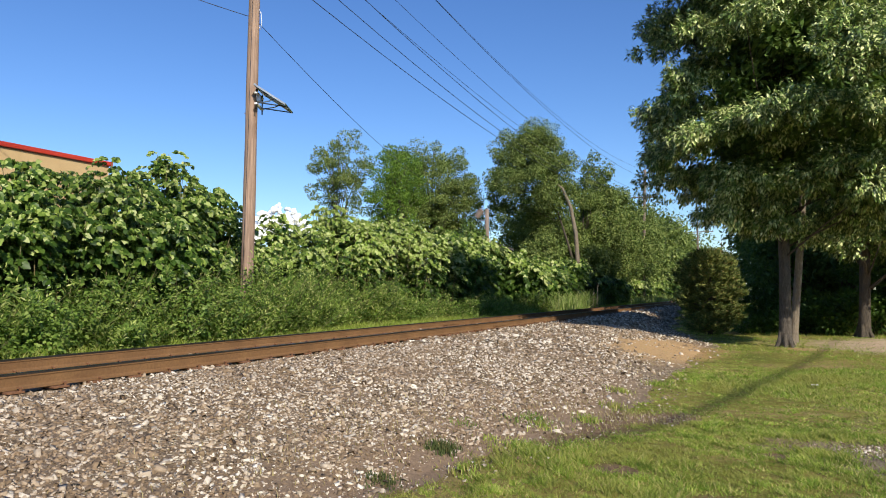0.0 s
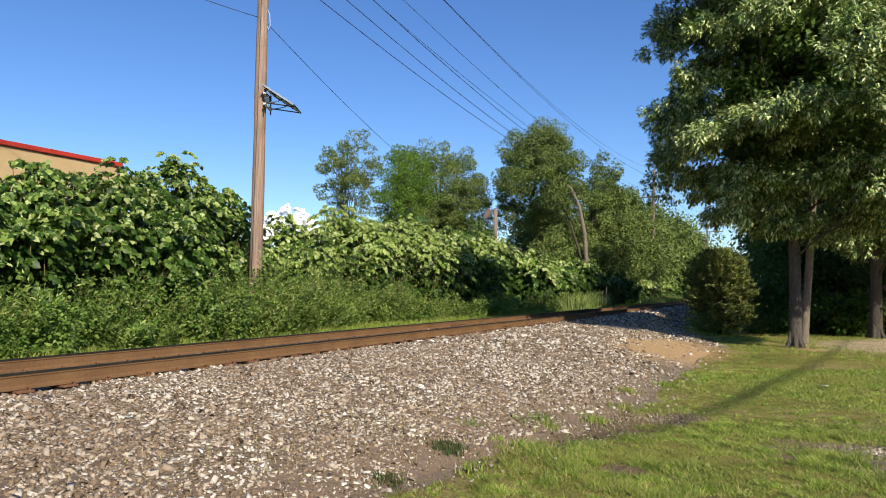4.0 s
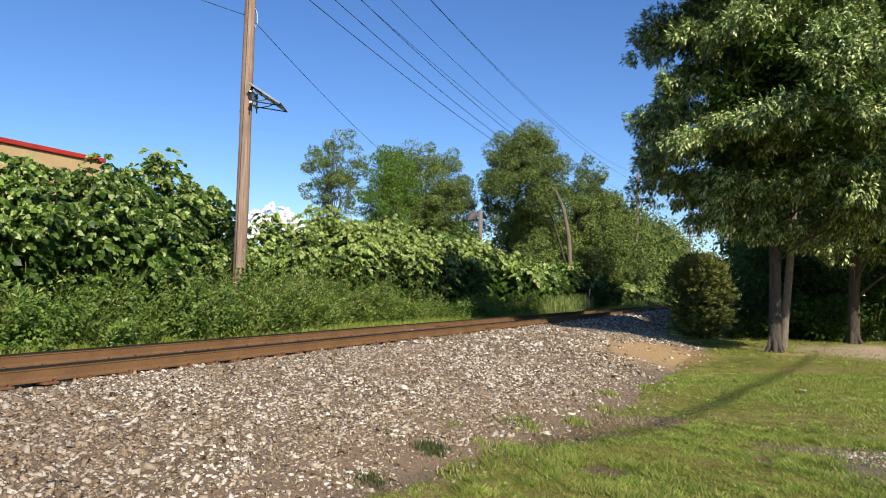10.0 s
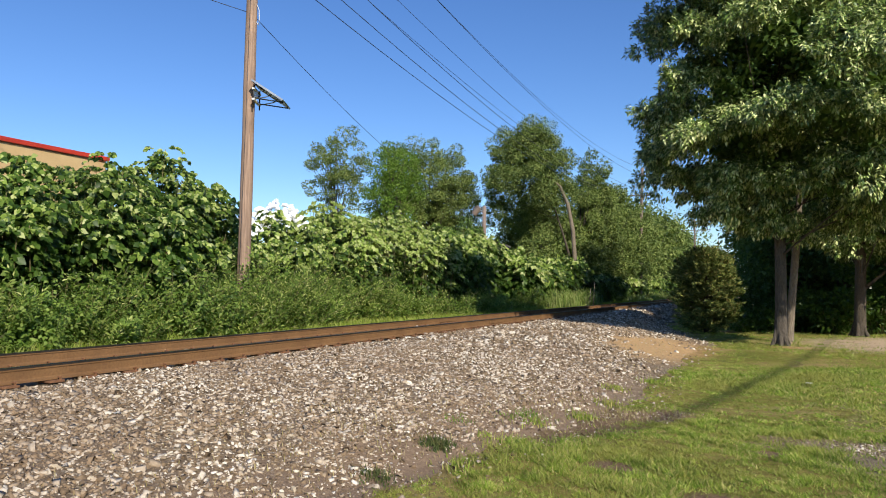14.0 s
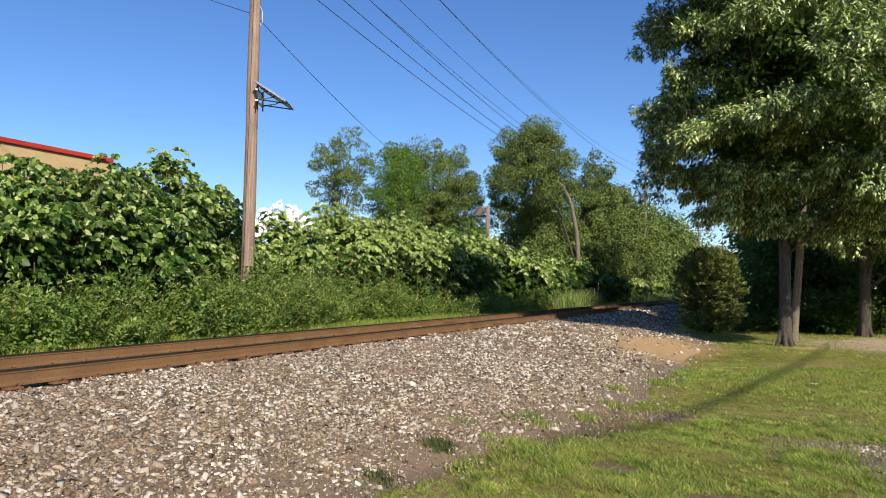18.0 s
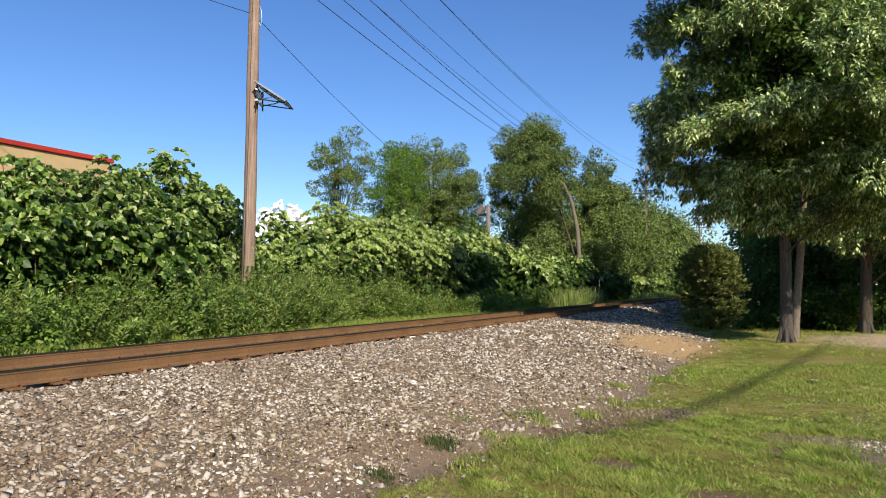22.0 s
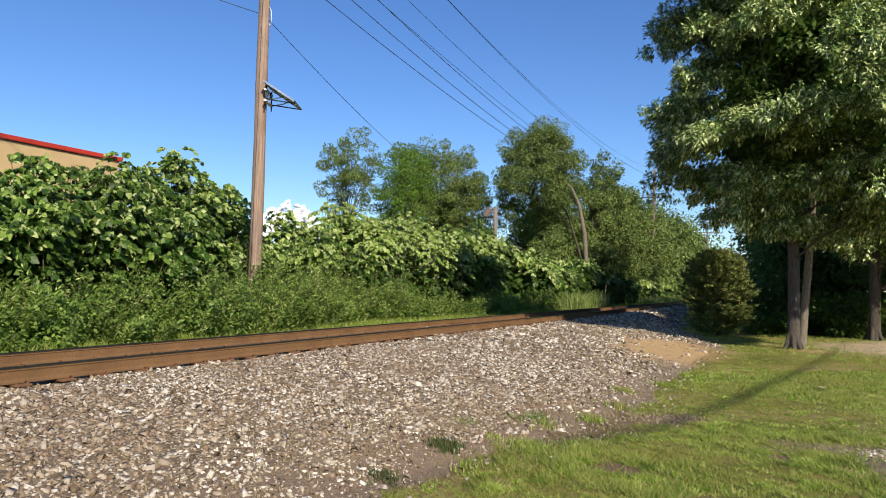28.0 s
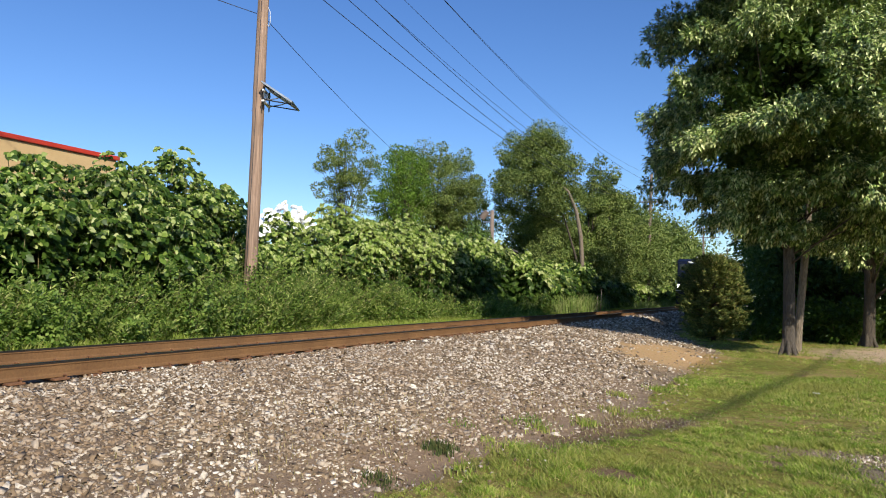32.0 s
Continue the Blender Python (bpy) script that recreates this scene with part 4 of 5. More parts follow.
def lawn():
    sets = []
    for x0, x1, y0, y1, n, lo, hi in ((-3.4, 3.5, 4.2, 9.5, 460000, 0.014, 0.085), (-3.2, 6.0, 9.5, 17, 260000, 0.022, 0.066), (-4.0, 12, 17, 34, 150000, 0.035, 0.08)):
        x, y = rng.uniform(x0, x1, n), rng.uniform(y0, y1, n)
        toe = np.interp(y, TOE_Y, TOE_X)
        thick = (0.5 + 0.5 * ease(ripple(x, y, 1.3) + 0.8 * ripple(x, y, 4.3), -0.5, 0.5)) * ease(x - toe + 0.28 * ripple(x, y, 2.9) + 0.22 * ripple(x, y, 8.3), -0.30, 0.50) * (1 - 0.95 * bare(x, y))
        clumpy = ease(ripple(x, y, 13.0) + 0.7 * ripple(y, x, 21.0) + 0.5 * ripple(x + y, y - x, 6.1), -0.45, 0.55)
        keep = rng.random(n) < thick * (0.35 + 0.6 * clumpy)
        x, y = x[keep], y[keep]
        hh = rng.uniform(lo, hi, len(x)) * (0.45 + 0.9 * ease(ripple(x, y, 0.8) + 0.5 * ripple(x, y, 5.3), -0.6, 0.7)) * (0.5 + 0.6 * clumpy[keep])
        sets.append((x, y, hh))
    x, y, hh = (np.concatenate(c) for c in zip(*sets))
    near = y < 9.5
    for sel, w in ((near, 0.0055), (~near, 0.010)):
        blades("lawn_grass", x[sel], y[sel], ground_z(x[sel], y[sel]) - 0.004, hh[sel], M_GRASS, "short rough green lawn grass with dry blades", "grass", w, simple=True, loose=0.75)


def tuft(x, y, n, spread, high, label, material=None, width=0.006):
    px, py = rng.normal(x, spread, n), rng.normal(y, spread, n)
    pz = np.maximum(ground_z(px, py), bed_z(px, py)) - 0.005
    return blades("grass_tuft", px, py, pz, rng.uniform(0.4, 1.0, n) * high, material or M_GRASS, label, "grass tuft", width)


def trackside_grass():
    n = 36000
    x, y = rng.uniform(-12.1, -10.0, n), 4 + 66 * rng.random(n) ** 1.6
    keep = rng.random(n) < ease(-x + 0.4 * ripple(x, y, 1.5), 9.9, 10.8)
    x, y = x[keep], y[keep]
    z = np.maximum(ground_z(x, y), bed_z(x, y)) - 0.01
    blades("trackside_grass", x, y, z, rng.uniform(0.09, 0.30, len(x)), M_VERGE, "strip of bright green grass between rail and weeds", "grass", 0.012)


def sun_gap(c, lit):
    """How far points lie from the sunbeam that meets a place."""
    rel = c - np.array(lit)[None]
    ray = np.array(sun_dir)[None]
    return np.linalg.norm(rel - (rel * ray).sum(1)[:, None] * ray, axis=1)


def tree(name, label, x, y, height, centre, radii, clumps, per, leaf, shape, leaf_mat, bark, trunk_r, puff=(0.7, 1.3), lean=(0, 0), group="", branches=1, limb_share=0.5,
         hollow=0.45, category="tree", fork=0.5, keep=None, droop=-0.25, lit=None, profile=None, inner=False, boughs=40, top_lean=(0, 0), roots=0, low_core=4.6):
    """A tapered trunk with limbs that reach out to uneven clumps of leaves."""
    gz = float(ground_z(x, y))
    reseed(int(abs(x * 37 + y * 101) * 10))
    thing = base(name, pose(x, y, gz - 0.05), label, category, group)
    cz = centre[2]
    n = clumps
    d = unit(rng.normal(size=(n * 3, 3)))
    r = hollow + (1 - hollow) * rng.random(n * 3) ** 0.5
    c = np.array(centre)[None] + d * r[:, None] * np.array(radii)[None]
    c += rng.normal(0, 0.08, c.shape) * np.array(radii)[None]
    if profile is not None:
        # crown radius by height instead of an egg shape
        ph, pr = np.array(profile).T
        spread = np.arange(boughs)
        cz_all = ph[0] + (ph[-1] - ph[0]) * ((spread + rng.random(boughs)) / boughs) ** 1.15
        ang = spread * 2.39996 + rng.normal(0, 0.35, boughs)
        rad = np.interp(cz_all, ph, pr) * (0.3 + 0.7 * rng.random(boughs) ** 0.45) * (1 + 0.07 * np.sin(ang * 3 + cz_all * 1.7))
        sunward = np.cos(ang) * SUN_WAY.x + np.sin(ang) * SUN_WAY.y
        # boughs hang lower on the shady side
        cz_all = cz_all + 0.15 * ease(sunward, 0.2, 0.8) * (1 - ease(cz_all, 4.6, 6.5))
        cz_all = cz_all - 0.1 * (1 - ease(sunward, -0.4, 0.2)) * (1 - ease(cz_all, 4.8, 7.0)) * ease(rad, 1.0, 2.5)
        cz_all = cz_all + 0.9 * ease(np.cos(ang + 1.83), 0.7, 0.95) * (1 - ease(cz_all, 4.8, 6.5))
        c = np.stack([centre[0] + np.cos(ang) * rad, centre[1] + np.sin(ang) * rad, cz_all], 1)
        # each bough carries a flat spray of clumps that hangs at its rim
        c = np.repeat(c, n * 2 // boughs, axis=0)
        off = np.clip(rng.normal(0, 1, c.shape), -1.7, 1.7) * np.array([[0.42, 0.42, 0.15]])
        off[:, 2] -= 0.28 * (off[:, 0] ** 2 + off[:, 1] ** 2)
        c = (c + off)[rng.permutation(len(c))]
        c[:, :2] += np.array([top_lean]) * ease(c[:, 2], 10.5, 11.6)[:, None]
    if keep is not None:
        c = c[keep(c)]
    if lit is not None:
        # the sun reaches this place through a gap in the crown
        c = c[(sun_gap(c, lit) > 1.6) & (sun_gap(c, (-7.1 - x, 36.5 - y, 0.8)) > 1.7)]
    c = c[:n]
    zt = np.concatenate([(0, 0.01, 0.02, 0.035, 0.055, 0.08), np.linspace(0.12, 1, 12)])
    trunk = np.stack([lean[0] * zt ** 1.4 + 0.06 * np.sin(zt * 7), lean[1] * zt ** 1.4 + 0.06 * np.cos(zt * 6) - 0.06, zt * height * 0.92 - 0.15], 1)
    flare = 1 + 0.75 * np.exp(-zt * 42)
    part("trunk", tubes_mesh("trunk", [(trunk, trunk_r * flare * (1 - 0.30 * zt - 0.62 * ease(zt, 0.2, 0.75)) + 0.015)], 14), bark, thing)
    if roots:
        for k in range(roots):
            a = 2 * math.pi * k / roots + 0.5 + 0.3 * math.sin(k * 2.3)
            way = np.array([math.cos(a), math.sin(a), 0])
            foot = np.array([trunk[0, 0], trunk[0, 1], 0])
            part("root", tubes_mesh("root", [(np.array([foot + way * trunk_r * 0.55 + (0, 0, 0.62), foot + way * trunk_r * 1.25 + (0, 0, 0.22), foot + way * trunk_r * 1.9 + (0, 0, 0.05), foot + way * trunk_r * 2.8 + (0, 0, -0.08)]),
                                              (trunk_r * 0.35, trunk_r * 0.42, trunk_r * 0.34, trunk_r * 0.15))], 8), bark, thing)
    order = np.argsort(np.arctan2(c[:, 1] - centre[1], c[:, 0] - centre[0]))
    groups = np.array_split(order, branches)
    made = []
    for g in groups:
        limbs = []
        for k in g[::max(1, int(1 / limb_share))]:
            end = c[k]
            at = np.clip((end[2] * fork + 0.15 * cz) / (height * 0.92) - rng.uniform(0, 0.08), 0.12, 0.93)
            start = np.array([np.interp(at, zt, trunk[:, j]) for j in range(3)])
            mid = start * 0.5 + end * 0.5 + np.array([0, 0, 0.12 * np.linalg.norm(end - start)]) + rng.normal(0, 0.3 if branches > 1 else 0.12, 3)
            r0 = max(0.018, trunk_r * (1 - at) * (0.26 if branches > 1 else 0.42))
            limbs.append((np.array([start, start * 0.7 + mid * 0.3, mid, end]), (r0, r0 * 0.8, r0 * 0.55, 0.008)))
        if branches > 1:
            wood = [part("limb", tubes_mesh("limb", [q], 6), M_BARK_DARK, thing) for q in limbs]
        else:
            wood = [tagged(part("branchwork", tubes_mesh("branchwork", limbs, 6), bark, thing), kind="stuff")]
        if branches > 1:
            # rosettes of leaves at the twig ends
            P, D = puffs(c[g], rng.uniform(puff[0], puff[1], len(g)), per // 11, 0.7, 0.25)
            P, D = np.repeat(P, 11, axis=0), np.repeat(D, 11, axis=0)
            P = P + rng.normal(0, 0.045, P.shape)
            out = np.repeat(unit(c[g] - np.array([[centre[0], centre[1], cz - 2.0]])), len(P) // len(g), axis=0)
            A = D * 0.45 + out * 0.5 + rng.normal(0, 0.5, D.shape) + np.array([[0, 0, droop]])
        else:
            P, D = puffs(c[g], rng.uniform(puff[0], puff[1], len(g)), per)
            A = D * 0.7 + rng.normal(0, 0.55, D.shape) + np.array([[0, 0, droop]])
        up = UP * 0.6 + rng.normal(0, 0.35, D.shape) + D * 1.1
        if branches > 1:
            up = UP * 0.75 + out * 0.55 + np.array(sun_dir)[None] * 0.6 + D * 0.25 + rng.normal(0, 0.28, D.shape)
        crown = part("crown", leaves("crown", P, A, up, leaf * rng.uniform(0.6, 1.3, len(P)), shape), leaf_mat, thing)
        tagged(crown, kind="stuff")
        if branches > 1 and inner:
            # filler leaves in the darker M_WOODS colour put extra shade inside the crown
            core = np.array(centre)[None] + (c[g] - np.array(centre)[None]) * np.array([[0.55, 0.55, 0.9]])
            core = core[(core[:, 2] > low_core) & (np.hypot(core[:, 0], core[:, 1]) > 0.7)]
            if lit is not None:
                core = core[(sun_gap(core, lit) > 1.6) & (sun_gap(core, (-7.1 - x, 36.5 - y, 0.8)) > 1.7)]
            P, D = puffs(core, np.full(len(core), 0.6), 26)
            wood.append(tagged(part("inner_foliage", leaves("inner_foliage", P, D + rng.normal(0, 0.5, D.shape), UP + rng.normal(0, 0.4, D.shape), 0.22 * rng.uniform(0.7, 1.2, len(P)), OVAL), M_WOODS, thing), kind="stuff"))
        made.append((crown, wood))
    return thing, made

# ---------------------------------------------------------------- the weeds along the track
SWAYING = []
for x, y, wide, deep, high, pale, canes in (
        (-13.4, 6.8, 3.4, 2.4, 4.05, 0.15, 90), (-13.3, 9.4, 3.2, 2.4, 4.2, 0.26, 120), (-13.5, 11.6, 3.0, 2.6, 4.35, 0.26, 130), (-15.0, 14.4, 2.2, 2.0, 5.25, 0.35, 110), (-14.0, 12.9, 1.6, 1.6, 3.7, 0.3, 50), (-15.4, 13.0, 3.4, 2.0, 4.5, 0.3, 70),
        (-15.6, 9.5, 4.0, 2.4, 4.5, 0.2, 50), (-14.9, 15.4, 1.5, 1.8, 4.6, 0.35, 90), (-14.8, 17.3, 2.4, 2.4, 3.2, 0.4, 70), (-14.5, 19.2, 3.0, 2.6, 4.0, 0.5, 100),
        (-14.4, 21.8, 3.2, 2.8, 4.8, 0.62, 110), (-14.2, 24.3, 3.4, 2.8, 4.95, 0.62, 110), (-13.9, 27.0, 3.6, 2.8, 4.55, 0.6, 90), (-14.2, 30.5, 4.2, 2.6, 4.6, 0.4, 80),
        (-14.0, 34.0, 4.6, 2.8, 4.7, 0.5, 84), (-13.7, 38.0, 4.8, 2.8, 4.2, 0.4, 84), (-13.4, 42.5, 5.2, 2.8, 4.0, 0.3, 90), (-13.2, 47.5, 5.5, 2.8, 4.2, 0.25, 100),
        (-13.2, 53.5, 6.5, 3.0, 3.1, 0.1, 56), (-13.4, 60.5, 8.0, 3.2, 3.1, 0.2, 56), (-13.6, 69.0, 9.0, 3.4, 3.3, 0.6, 56), (-13.4, 79.0, 11.0, 3.4, 3.3, 0.6, 56),
        (-13.2, 92.0, 14.0, 3.4, 3.3, 0.3, 56), (-13.2, 108.0, 17.0, 3.4, 3.3, 0.3, 56)):
    SWAYING.append(knotweed(x, y, wide, deep, high, pale, canes, 0.125 if y < 16 else 0.125 if y < 30 else 0.20 + 0.004 * (y - 30), 96 if y < 30 else 72 if y < 40 else 48))
for x, y, wide, deep, high, stems, dark in (
        (-11.95, 5.6, 2.6, 1.6, 0.95, 200, 0.8), (-11.95, 7.6, 2.4, 1.6, 1.08, 220, 0.7), (-12.0, 9.5, 2.4, 1.7, 1.2, 240, 0.5), (-12.1, 11.4, 2.4, 1.8, 1.4, 240, 0.35),
        (-12.05, 13.2, 2.2, 1.8, 1.55, 240, 0.1), (-12.05, 15.0, 2.3, 1.8, 1.6, 230, 0.0), (-12.45, 17.0, 2.4, 1.6, 1.7, 200, 0.1), (-12.8, 19.2, 2.6, 1.5, 1.6, 180, 0.0),
        (-12.9, 21.6, 2.8, 1.4, 1.4, 170, 0.0), (-12.8, 24.5, 3.4, 1.4, 1.15, 150, 0.3), (-12.0, 28.5, 4.6, 1.6, 0.9, 130, 0.3), (-11.8, 34.0, 6.0, 1.6, 0.9, 130, 0.0)):
    SWAYING.append(low_weeds(x, y, wide, deep, high, stems, dark))
trackside_grass()
n = 900
tx, ty = rng.uniform(-11.6, -10.3, n), rng.uniform(38, 47, n)
blades("tall_grass", tx, ty, ground_z(tx, ty), rng.uniform(0.7, 1.5, n), M_TALLGRASS, "patch of tall pale seeding grass beside the track", "tall grass", 0.018)
n = 2600
tx, ty = rng.uniform(-11.8, -9.9, n), rng.uniform(62, 100, n)
blades("tall_grass", tx, ty, ground_z(tx, ty), rng.uniform(0.4, 1.0, n), M_TALLGRASS, "far verge of rough pale green grass", "tall grass", 0.03)
for sx, h in ((-10.25, 1.75), (-10.5, 1.35)):
    stalk = part("dead_stalk", tubes_mesh("dead_stalk", [([(sx, 44.0, 0.3), (sx + 0.03, 44.05, 0.3 + h * 0.5), (sx + 0.08, 44.1, 0.3 + h)], (0.03, 0.025, 0.012))], 6), M_BARK_PALE)
    tagged(stalk, "dry pale dead stalk standing beside the track", "dead stalk")

lawn()
tuft(-2.98, 6.25, 300, 0.085, 0.10, "small dark green weed tuft on bare soil", M_SCRUB)
tuft(-3.05, 5.22, 220, 0.08, 0.07, "small dark green weed tuft on bare soil", M_SCRUB)
tuft(-3.25, 7.3, 50, 0.09, 0.07, "thin green weed tuft at the foot of the bank", M_WEED_DARK)
tuft(-2.7, 8.3, 130, 0.13, 0.08, "green weed tuft at the foot of the bank", M_WEED_DARK)
tuft(-2.9, 7.9, 60, 0.11, 0.06, "thin green weed tuft at the foot of the bank", M_WEED_DARK)
for tx, ty, tn, th in ((-2.55, 8.0, 90, 0.10), (-2.25, 8.9, 120, 0.12), (-2.75, 7.0, 70, 0.08), (-2.1, 9.9, 130, 0.12), (-2.3, 11.2, 120, 0.12), (-2.6, 5.9, 90, 0.09), (-1.95, 12.6, 130, 0.13)):
    tuft(tx, ty, tn, 0.10, th, "sparse green grass tuft at the ragged edge of the lawn", M_GRASS)
bank_stones()
n = 900
gx, gy = np.concatenate([rng.uniform(1.6, 8.0, n), rng.normal(1.1, 0.5, n)]), np.concatenate([rng.uniform(20.5, 26, n), rng.normal(8.4, 0.22, n)])
stones("drive_gravel", gx, gy, ground_z(gx, gy) + 0.004, rng.uniform(0.005, 0.014, 2 * n), M_STONE, "fine grey and buff gravel on the drive")
n = 9500
k = rng.choice([0, 1, 2, 2, 2, 3, 3, 4, 6, 7, 9], n)
cx, cy, rx, ry = np.array(DIRT)[k].T
gx, gy = rng.normal(cx, rx * 0.6), rng.normal(cy, ry * 0.6)
gz = np.maximum(ground_z(gx, gy), bed_z(gx, gy))
few = rng.random(n) < 0.3
stones("soil_pebbles", gx[few], gy[few], gz[few] + 0.001, rng.uniform(0.003, 0.010, int(few.sum())), M_STONE, "small pebbles and crumbs of soil on bare ground")
gx, gy = rng.normal(cx, rx * 0.7), rng.normal(cy, ry * 0.7)
keep = rng.random(n) < 0.25
gx, gy = gx[keep], gy[keep]
blades("dry_grass", gx, gy, np.maximum(ground_z(gx, gy), bed_z(gx, gy)) - 0.002, rng.uniform(0.02, 0.07, len(gx)), M_STRAW, "thin dry straw-coloured grass on bare soil", "dry grass", 0.004, (-0.6, 0.3))
paper = box(0.11, 0.07, 0.012, 0.48, 13.4, 0.06, 0.003)
tagged(part("paper_scrap", paper, M_PAPER), "small white scrap of litter on the grass", "litter")


# an unseen cable added to cast the lawn's shadow band, its thickness set to fade it
lane = np.array([(8.6, -20.0, 11.2), (9.1, -9.2, 11.0), (9.8, -6.1, 11.0), (10.6, -3.6, 11.0), (11.3, -2.4, 11.0), (11.9, 0.1, 11.0), (12.4, 2.8, 11.0), (12.95, 5.6, 11.0), (13.7, 10.5, 11.0), (15.2, 20.5, 11.2)])
tagged(part("telephone_cable", tubes_mesh("telephone_cable", [(lane, (0.012, 0.012, 0.014, 0.02, 0.045, 0.05, 0.05, 0.045, 0.03, 0.012))], 8), M_CABLE), "unseen thick black cable added to cast the shadow band on the lawn", "overhead wire")
# poles added out of view to carry that cable
for px, py in ((8.6, -20.0), (15.2, 20.5)):
    post = base("telephone_pole", pose(px, py, 0), "unseen brown wooden pole added to hold the shadow cable", "utility pole", "poles along the lane")
    part("shaft", tubes_mesh("shaft", [([(0, 0, -0.4), (0, 0, 5.5), (0.02, 0, 11.2)], (0.18, 0.155, 0.13))], 14), M_POLE, post)
    part("cable_bracket", box(0.3, 0.06, 0.06, 0, 0, 10.9, 0.01), M_STEEL, post)

# ---------------------------------------------------------------- trees
JUNIPER = (-2.3, 28.5, 1.8)
main_tree, main_parts = tree("shade_tree", "tall broadleaf shade tree with dark green crown on the lawn", 0.10, 22.8, 14.5, (0.85, -0.45, 8.7), (3.7, 4.2, 5.8), 1150, 242, 0.135, LANCE,
                             M_ASH, M_BARK, 0.15, (0.26, 0.52), (-0.1, 0.2), branches=10, hollow=0.30, fork=0.55, droop=-0.45, limb_share=0.03, inner=True, boughs=160,
                             profile=[(3.6, 1.2), (4.0, 2.4), (4.5, 3.3), (5.2, 4.5), (6.9, 4.7), (8.0, 4.3), (9.1, 3.9), (10.2, 4.2), (11.3, 3.5), (12.2, 1.7), (12.6, 0.6)], lit=(JUNIPER[0] - 0.10, JUNIPER[1] - 22.8, JUNIPER[2]),
                             top_lean=(-1.5, -2.0), roots=6)
# paler bark than the tree in front, its sunlight put into the colour
second_tree, second_parts = tree("shade_tree", "slender broadleaf tree with pale sunlit trunk behind the shade tree", 0.34, 24.6, 13, (1.0, 0.3, 8.4), (3.0, 2.8, 3.5), 150, 264, 0.135, LANCE,
                                 M_ASH, M_LIMB, 0.105, (0.38, 0.72), (1.35, 0.3), branches=3, hollow=0.3, fork=0.95, limb_share=0.015, inner=True, lit=(JUNIPER[0] - 0.34, JUNIPER[1] - 24.6, JUNIPER[2]), low_core=5.4,
                                 keep=lambda c: c[:, 2] > 5.0)
third_tree, third_parts = tree("shade_tree", "broadleaf tree with low hanging green branches by the drive", 2.6, 28.4, 13, (0.9, -0.2, 6.8), (3.6, 3.4, 5.2), 330, 264, 0.135, LANCE,
                               M_ASH, M_BARK_DARK, 0.17, (0.36, 0.75), (0.2, 0.2), branches=4, hollow=0.3, limb_share=0.14, inner=True, keep=lambda c: c[:, 2] > 2.9,
                               lit=(JUNIPER[0] - 2.6, JUNIPER[1] - 28.4, JUNIPER[2]), roots=5, low_core=3.0)
# woods: place, height, crown radius, lowest leaves, clumps, leaves in each, leaf length
for x, y, h, r, lo, clumps, per, leaf in (
        # most of this row stands out of view, added to shade the woods
        (19.0, 24.0, 13, 4.6, 3.5, 70, 60, 0.44), (10.5, 30.5, 16, 4.8, 1.0, 150, 90, 0.46), (8.2, 33.6, 15, 4.0, 0.8, 130, 90, 0.44), (13, 32, 15, 5.2, 3.0, 120, 90, 0.46), (9.0, 39.0, 14, 5.0, 2.2, 90, 80, 0.44),
        (4.2, 45.7, 14, 5.0, 3.2, 90, 130, 0.27), (2.4, 40.4, 16.5, 4.0, 1.6, 120, 150, 0.25), (0.9, 36.5, 6.2, 2.4, 0.2, 60, 150, 0.2), (0.2, 44.5, 10, 2.6, 0.2, 70, 150, 0.22), (1.9, 45.0, 17.5, 3.8, 1.0, 140, 140, 0.28), (0.4, 54.0, 11, 3.0, 0.2, 70, 100, 0.30),
        (1.0, 66.0, 11, 3.2, 0.2, 64, 60, 0.44), (2.7, 36.3, 17, 3.5, 0.3, 150, 160, 0.23), (2.6, 50.0, 15, 4.8, 1.0, 110, 130, 0.29), (12.5, 48.0, 16, 5.5, 1.5, 64, 55, 0.5), (7.0, 56.0, 16, 5.5, 1.0, 64, 55, 0.5),
        (2.6, 61.0, 15, 4.8, 1.0, 80, 70, 0.44), (18, 40, 16, 6, 2.0, 70, 60, 0.5), (2.6, 74.0, 15, 5.0, 1.0, 64, 55, 0.44), (-1.2, 78.0, 9, 3.0, 0.2, 60, 80, 0.36), (7.6, 62.0, 12, 4.0, 0.2, 60, 70, 0.44), (3.0, 92.0, 15, 5.4, 1.0, 64, 55, 0.44)):
    tree("woodland_tree", "dense dark green woodland tree in shade", x, y, h, (0, 0, (h + lo) / 2), (r, r, (h - lo) / 2), clumps, per, leaf, OVAL, M_WOODS, M_BARK_DARK, 0.24, (0.7, 1.4),
         (random.uniform(-0.4, 0.4), random.uniform(-0.4, 0.4)), "woods beside the railway", hollow=0.3, limb_share=0.34)
tree("woodland_tree", "dark slanting trunk of a woodland tree in shade", 5.2, 46.4, 13, (0.6, 0, 8.5), (3.5, 3.5, 4.0), 40, 100, 0.34, OVAL, M_WOODS, M_BARK_DARK, 0.24, (0.9, 1.6), (1.3, 0.3),
     "woods beside the railway", limb_share=0.34)
